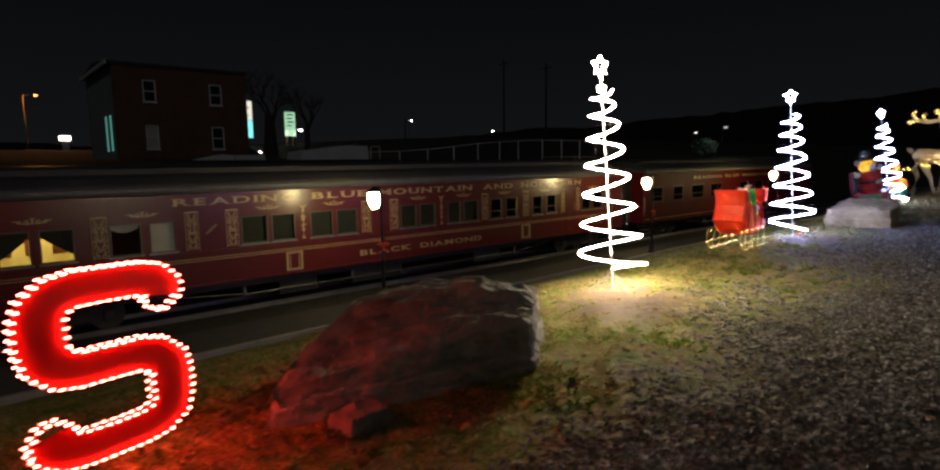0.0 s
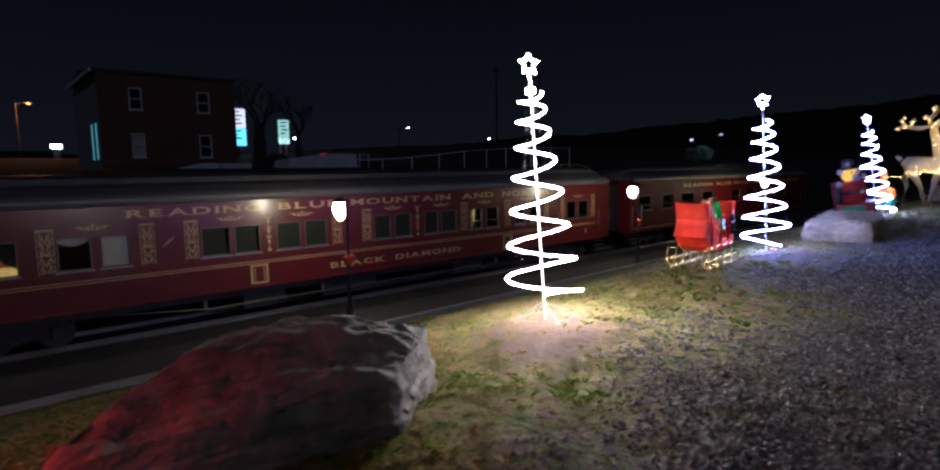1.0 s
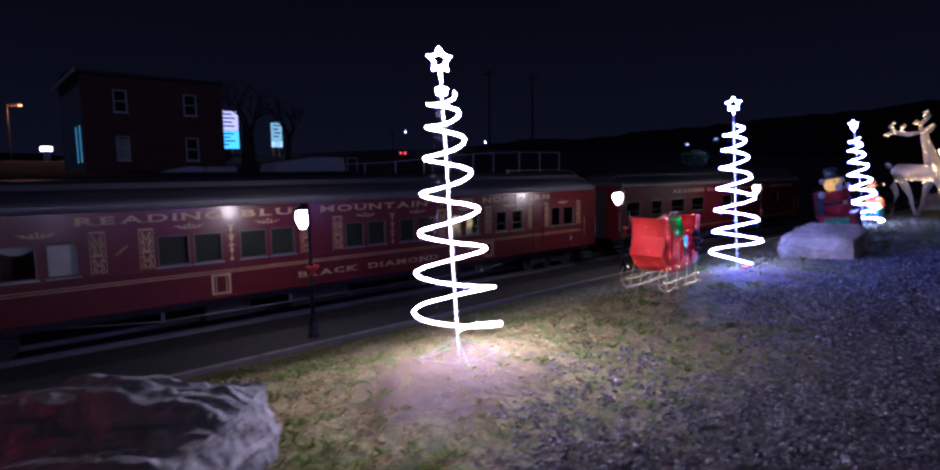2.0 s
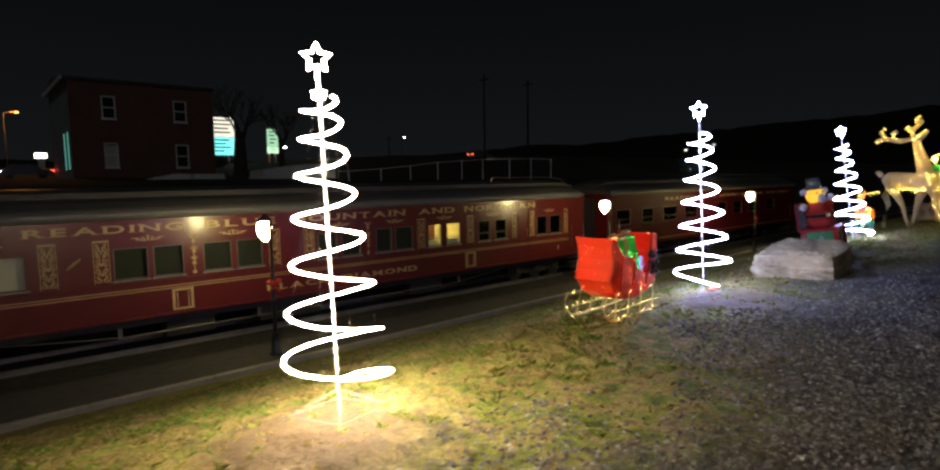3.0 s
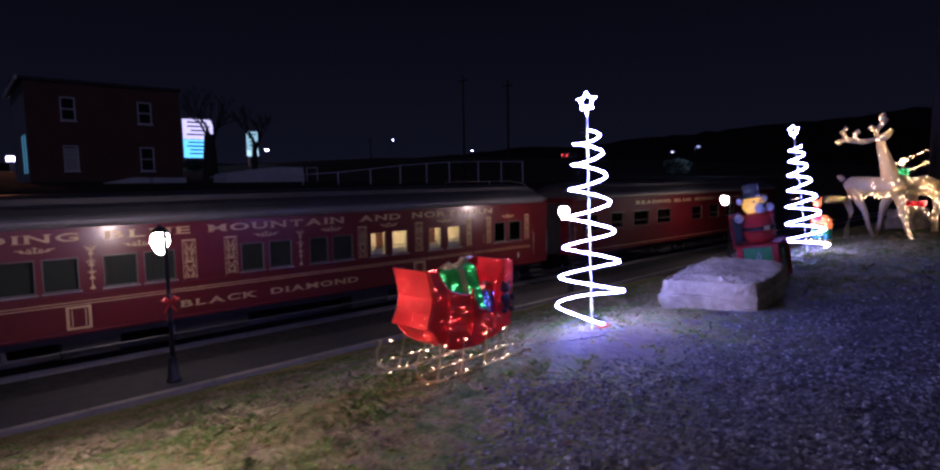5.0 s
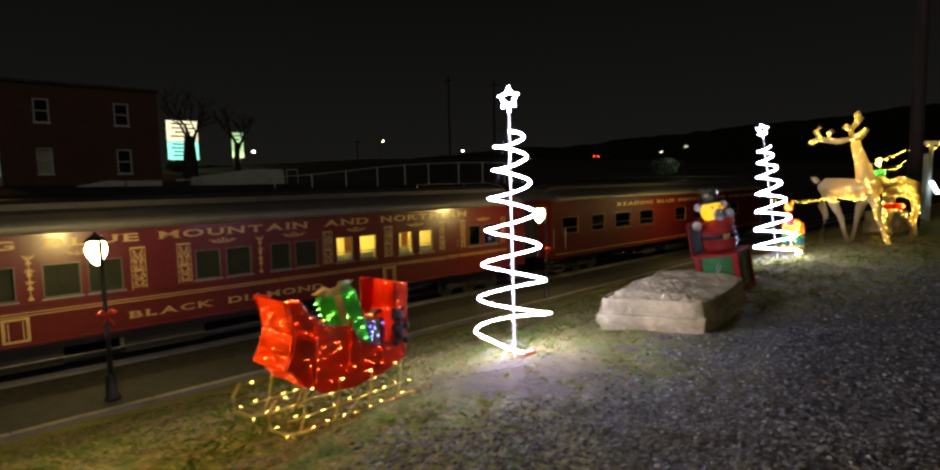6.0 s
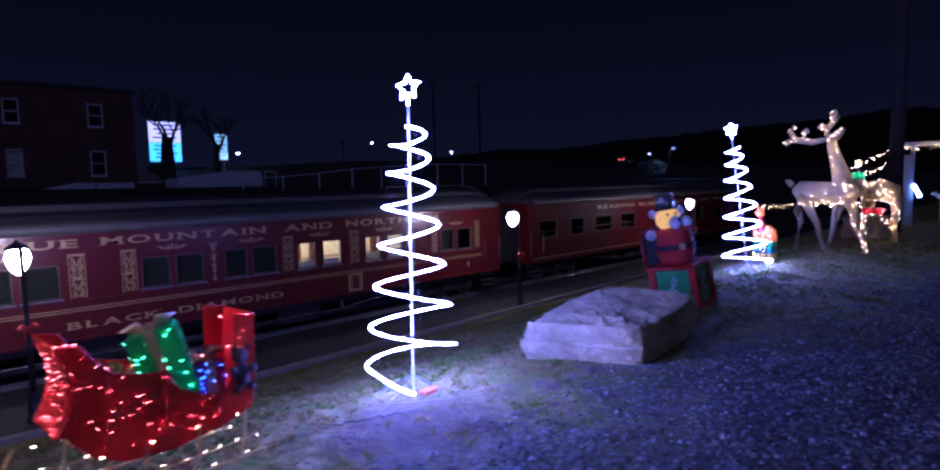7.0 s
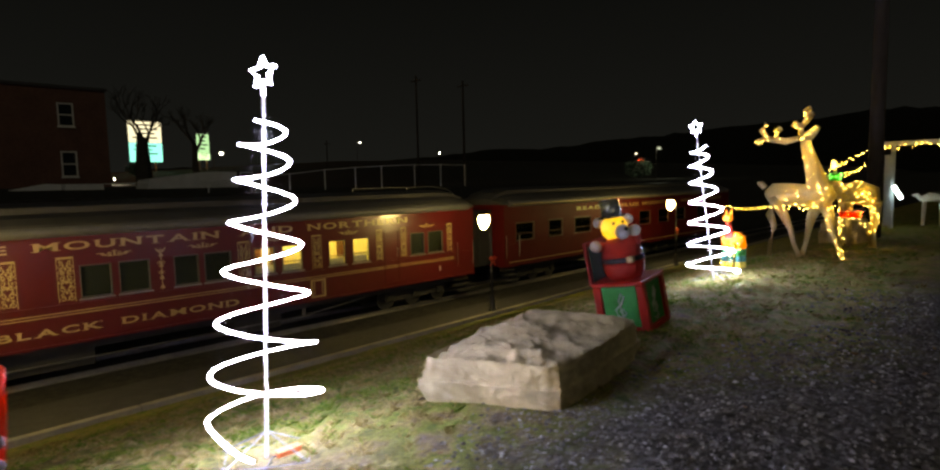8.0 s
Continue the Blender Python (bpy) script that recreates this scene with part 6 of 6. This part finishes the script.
street_lamp(-118, 55.5, 3.0, (.8, .95, 1), 6, "low cold white lamp beside the sign")
street_lamp(-60, 120, 3.2, (.85, .95, .95), .5, "dim pale yard lamp")
bm = bmesh.new()
box(bm, -120.3, -120, 13.2, 14.9, 6.2, 7.0)
bevel(bm, .12, 2)
ls = tagged(part("lit_shop_sign", bm, glow("shop_sign_glow", (1, .97, .93), 2.0)), "small rounded white lit shop sign", "sign")
bm = bmesh.new()
box(bm, -120.4, -120.1, 13.6, 14.6, 4.2, 6.15)
tagged(part("sign_post", bm, M_siding), "pale post under the shop sign", "post")
utility_pole(-49, 60, 12.5, .16, "distant wooden utility pole with a lamp bracket", 1.9)
utility_pole(-52, 55, 13.0, .14, "distant slender wooden utility pole", 1.9)
utility_pole(-85, 62, 7, .12, "short distant wooden pole", 2.6)


def fence():
    f = thing("chain_fence", (-25, 18, 1.66), "galvanised chain-link fence with round posts", "fence")
    ys = [1.7, 3.8, 5.9, 8.0, 10.0, 11.85, 14.4, 16.6, 18.8]
    hs = [.5, .62, .8, 1.02, 1.15, 1.25, 1.33, 1.35, 1.35]
    for y, h in zip(ys, hs):
        bm = bmesh.new()
        tube(bm, [(0, y, -.1), (0, y, h)], .035, 6)
        part("post", bm, M_tin, f)
    bm = bmesh.new()
    tube(bm, [(0, -3.0, .38)] + [(0, y, h - .03) for y, h in zip(ys, hs)], .018, 5)
    part("top_rail", bm, M_tin, f)
    bm = bmesh.new()
    for k in range(90):
        y = 1.7 + k * .19
        h = lerp_table(list(zip(ys, hs)), y)
        for s in (-1, 1):
            v = [bm.verts.new(p) for p in ((0, y, .02), (.003, y + .012, .02), (.003, y + s * .4 + .012, h - .04), (0, y + s * .4, h - .04))]
            bm.faces.new(v)
    tagged(part("mesh_wire", bm, M_under, f), kind="stuff")
    return f


fence()


def shed(x, prof, depth, label, name="storage_trailer"):
    bm = bmesh.new()
    prism(bm, prof, x - depth, x, "x")
    ob = part(name, bm, M_tin)
    return tagged(ob, label, "trailer")


shed(-44, [(22.3, 1.75), (29.15, 1.7), (29.0, 3.08), (27, 3.12), (22.5, 2.55)], 3, "low pale sheet-metal trailer with a sloping top")
bm = bmesh.new()
for y in (29.3, 30.3):
    tube(bm, [(-43.9, y, 1.7), (-43.9, y, 3.05)], .04, 5)
tube(bm, [(-43.9, 29.3, 3.05), (-43.9, 30.3, 3.05)], .04, 5)
tagged(part("gate_frame", bm, M_tin), "small pale tubular gate frame", "gate")
shed(-46.5, [(14.6, 1.4), (17.4, 1.4), (17.4, 2.3), (16.6, 2.35), (14.6, 1.95)], 2, "low bluish-white covered trailer")
shed(-46.0, [(17.5, 1.4), (20.0, 1.4), (19.9, 2.3), (17.6, 2.3)], 2, "low cream flat-topped trailer")


def bare_tree(x, y, h, seed, girth=1.0):
    t = thing("bare_tree", (x, y, ground_z(x, y)), "bare dark winter tree with fine twigs", "tree")
    rnd = random.Random(seed)
    bm = bmesh.new()
    tube(bm, [(0, 0, -.2), (.05, .05, h * .3), (-.05, .1, h * .55)], [.45 * girth, .36 * girth, .26 * girth], 10)
    part("trunk", bm, M_bark, t)
    bm = bmesh.new()

    def grow(p, d, l, r, lev):
        q = p + d * l
        mid = p.lerp(q, .5) + Vector((rnd.uniform(-1, 1), rnd.uniform(-1, 1), rnd.uniform(-.5, 1))) * l * .08
        tube(bm, [p, mid, q], [r, r * .8, r * .6], 5 if lev else 7, caps=False)
        if lev < 4:
            for _ in range(3 if lev < 3 else 2):
                nd = (d + Vector((rnd.uniform(-1, 1), rnd.uniform(-1, 1), rnd.uniform(-.3, .7))) * .75).normalized()
                grow(q, nd, l * rnd.uniform(.55, .8), r * .55, lev + 1)
    for k in range(4):
        a = k * 1.6 + .4
        grow(Vector((-.05, .1, h * (.4 + .05 * k))), Vector((math.cos(a) * .6, math.sin(a) * .6, .9)).normalized(), h * .22, .17, 0)
    tagged(part("crown", bm, M_bark, t, "thin bare branches"), kind="stuff")
    return t


bare_tree(-62, 27.0, 9.0, 6, 1.9)
bare_tree(-66, 33.5, 8.0, 9)


def shrub(x, y, seed, size=1.0, label="low green evergreen shrub below the sign"):
    s = thing("shrub", (x, y, ground_z(x, y)), label, "shrub")
    rnd = random.Random(seed)
    bm = bmesh.new()
    for k in range(5):
        a = k * 1.26
        tube(bm, [(0, 0, 0), (math.cos(a) * .5 * size, math.sin(a) * .5 * size, size)], [.05, .02], 5)
    part("stems", bm, M_bark, s)
    bm = bmesh.new()
    for k in range(700):
        d = Vector((rnd.gauss(0, 1), rnd.gauss(0, 1), rnd.gauss(0, 1))).normalized() * rnd.uniform(.6, 1.1)
        c = Vector((d.x * 1.3, d.y * 1.6, 1.1 + d.z * .9)) * size
        a, b = Vector((rnd.uniform(-1, 1), rnd.uniform(-1, 1), rnd.uniform(-1, 1))) * .22, Vector((rnd.uniform(-1, 1), rnd.uniform(-1, 1), rnd.uniform(-1, 1))) * .12
        bm.faces.new([bm.verts.new(p) for p in (c - a, c + b, c + a, c - b)])
    part("foliage", bm, mat("evergreen", (.05, .09, .06), .7, scale=3, var=.4), s)
    return s


shrub(-96, 35.5, 3)
# shrub put in for a dim pale shape, with a lamp added to brighten it
shrub(-42.6, 91.5, 8, 1.45, "tall evergreen shrub put in for a dim pale shape, under an added lamp")
street_lamp(-39.5, 91.0, 4.6, (.75, .95, 1.0), .15, "added dim cold lamp that brightens the evergreen shrub", .8, 70)


def car(label, y0, facing):
    """A small saloon car that stands along y; facing +1: nose towards +y."""
    c = thing("car", (-74, y0, 2.32), label, "car", "passing cars")
    bm = bmesh.new()
    prism(bm, [(-2.2, .35), (2.2, .35), (2.25, .75), (1.3, .9), (.7, 1.42), (-1.1, 1.45), (-1.8, .98), (-2.2, .9)], -.85, .85, "x")
    part("body", bm, M_carp, c)
    for y in (-1.35, 1.35):
        for x in (-.8, .62):
            bm = bmesh.new()
            prism(bm, [(y + .32 * math.cos(i * math.pi / 8), .32 + .32 * math.sin(i * math.pi / 8)) for i in range(16)], x, x + .22, "x")
            part("wheel", bm, M_under, c)
    for x in (-.62, .62):
        bm = bmesh.new()
        ball(bm, (x, 2.22 * facing, .66), .15, 8, 6)
        part("headlight", bm, G_head, c, "glowing white headlight")
        bm = bmesh.new()
        ball(bm, (x, -2.20 * facing, .75), .11, 8, 6)
        part("tail_light", bm, G_tail, c, "glowing red tail light")
    return c


M_carp = mat("dark_car_paint", (.05, .05, .06), .3, scale=3, var=.2, coat=.6)
G_head = glow("headlight_glow", (.85, .93, 1), 25)
G_tail = glow("tail_light_glow", (1, .06, .04), 2.5)
car_a = car("dark car with white headlights driving along the street", 26, 1)
car_b = car("dark car with red tail lights driving along the street", 45, -1)


# ---- far woods and ridge ----
def ridge():
    rnd = random.Random(21)
    bm = bmesh.new()
    n = 160
    prev = None
    for i in range(n + 1):
        a = math.radians(-35 + 150 * i / n)      # from far left round to beyond the right
        d = 420
        x, y = 4 - d * math.cos(a), d * math.sin(a)
        k = i / n
        h = 14 + 22 * max(0, min(1, (k - .42) / .3)) + 5 * noise.noise((i * .11, 0, 5)) + 1.5 * noise.noise((i * .9, 0, 8))
        b, t = bm.verts.new((x, y, -10)), bm.verts.new((x, y, h))
        q, s = bm.verts.new((x - 90 * math.cos(a), y + 90 * math.sin(a), -10)), bm.verts.new((x - 60 * math.cos(a), y + 60 * math.sin(a), h * .9))
        if prev:
            bm.faces.new((prev[0], b, t, prev[1]))
            bm.faces.new((prev[1], t, s, prev[3]))
            bm.faces.new((prev[3], s, q, prev[2]))
        prev = (b, t, q, s)
    tagged(part("backdrop_ridge", bm, M_hill), "dark wooded ridge along the horizon", "hills", kind="structure")


ridge()

car_c = car("dark car with white headlights coming past the brick building", -95, 1)


def drive(t, x, y):
    return (t, pose(x, y, ground_z(x, y) + .02))


def motions():
    walk(car_a, [drive(t, -74, 28.0 + 15.35 * t) for t in (0.0, 0.5, 1.0, 1.5, 2.5, 4.0, 6.0, 8.0)])
    walk(car_b, [drive(t, -71, 44.8 - 12.1 * t) for t in (0.0, 0.5, 1.0, 1.5, 2.5, 4.0, 6.0, 8.0)])
    walk(car_c, [drive(t, -74, 24.7 - 15 * (8 - t)) for t in (0.0, 2.0, 4.0, 6.0, 8.0)])


motions()
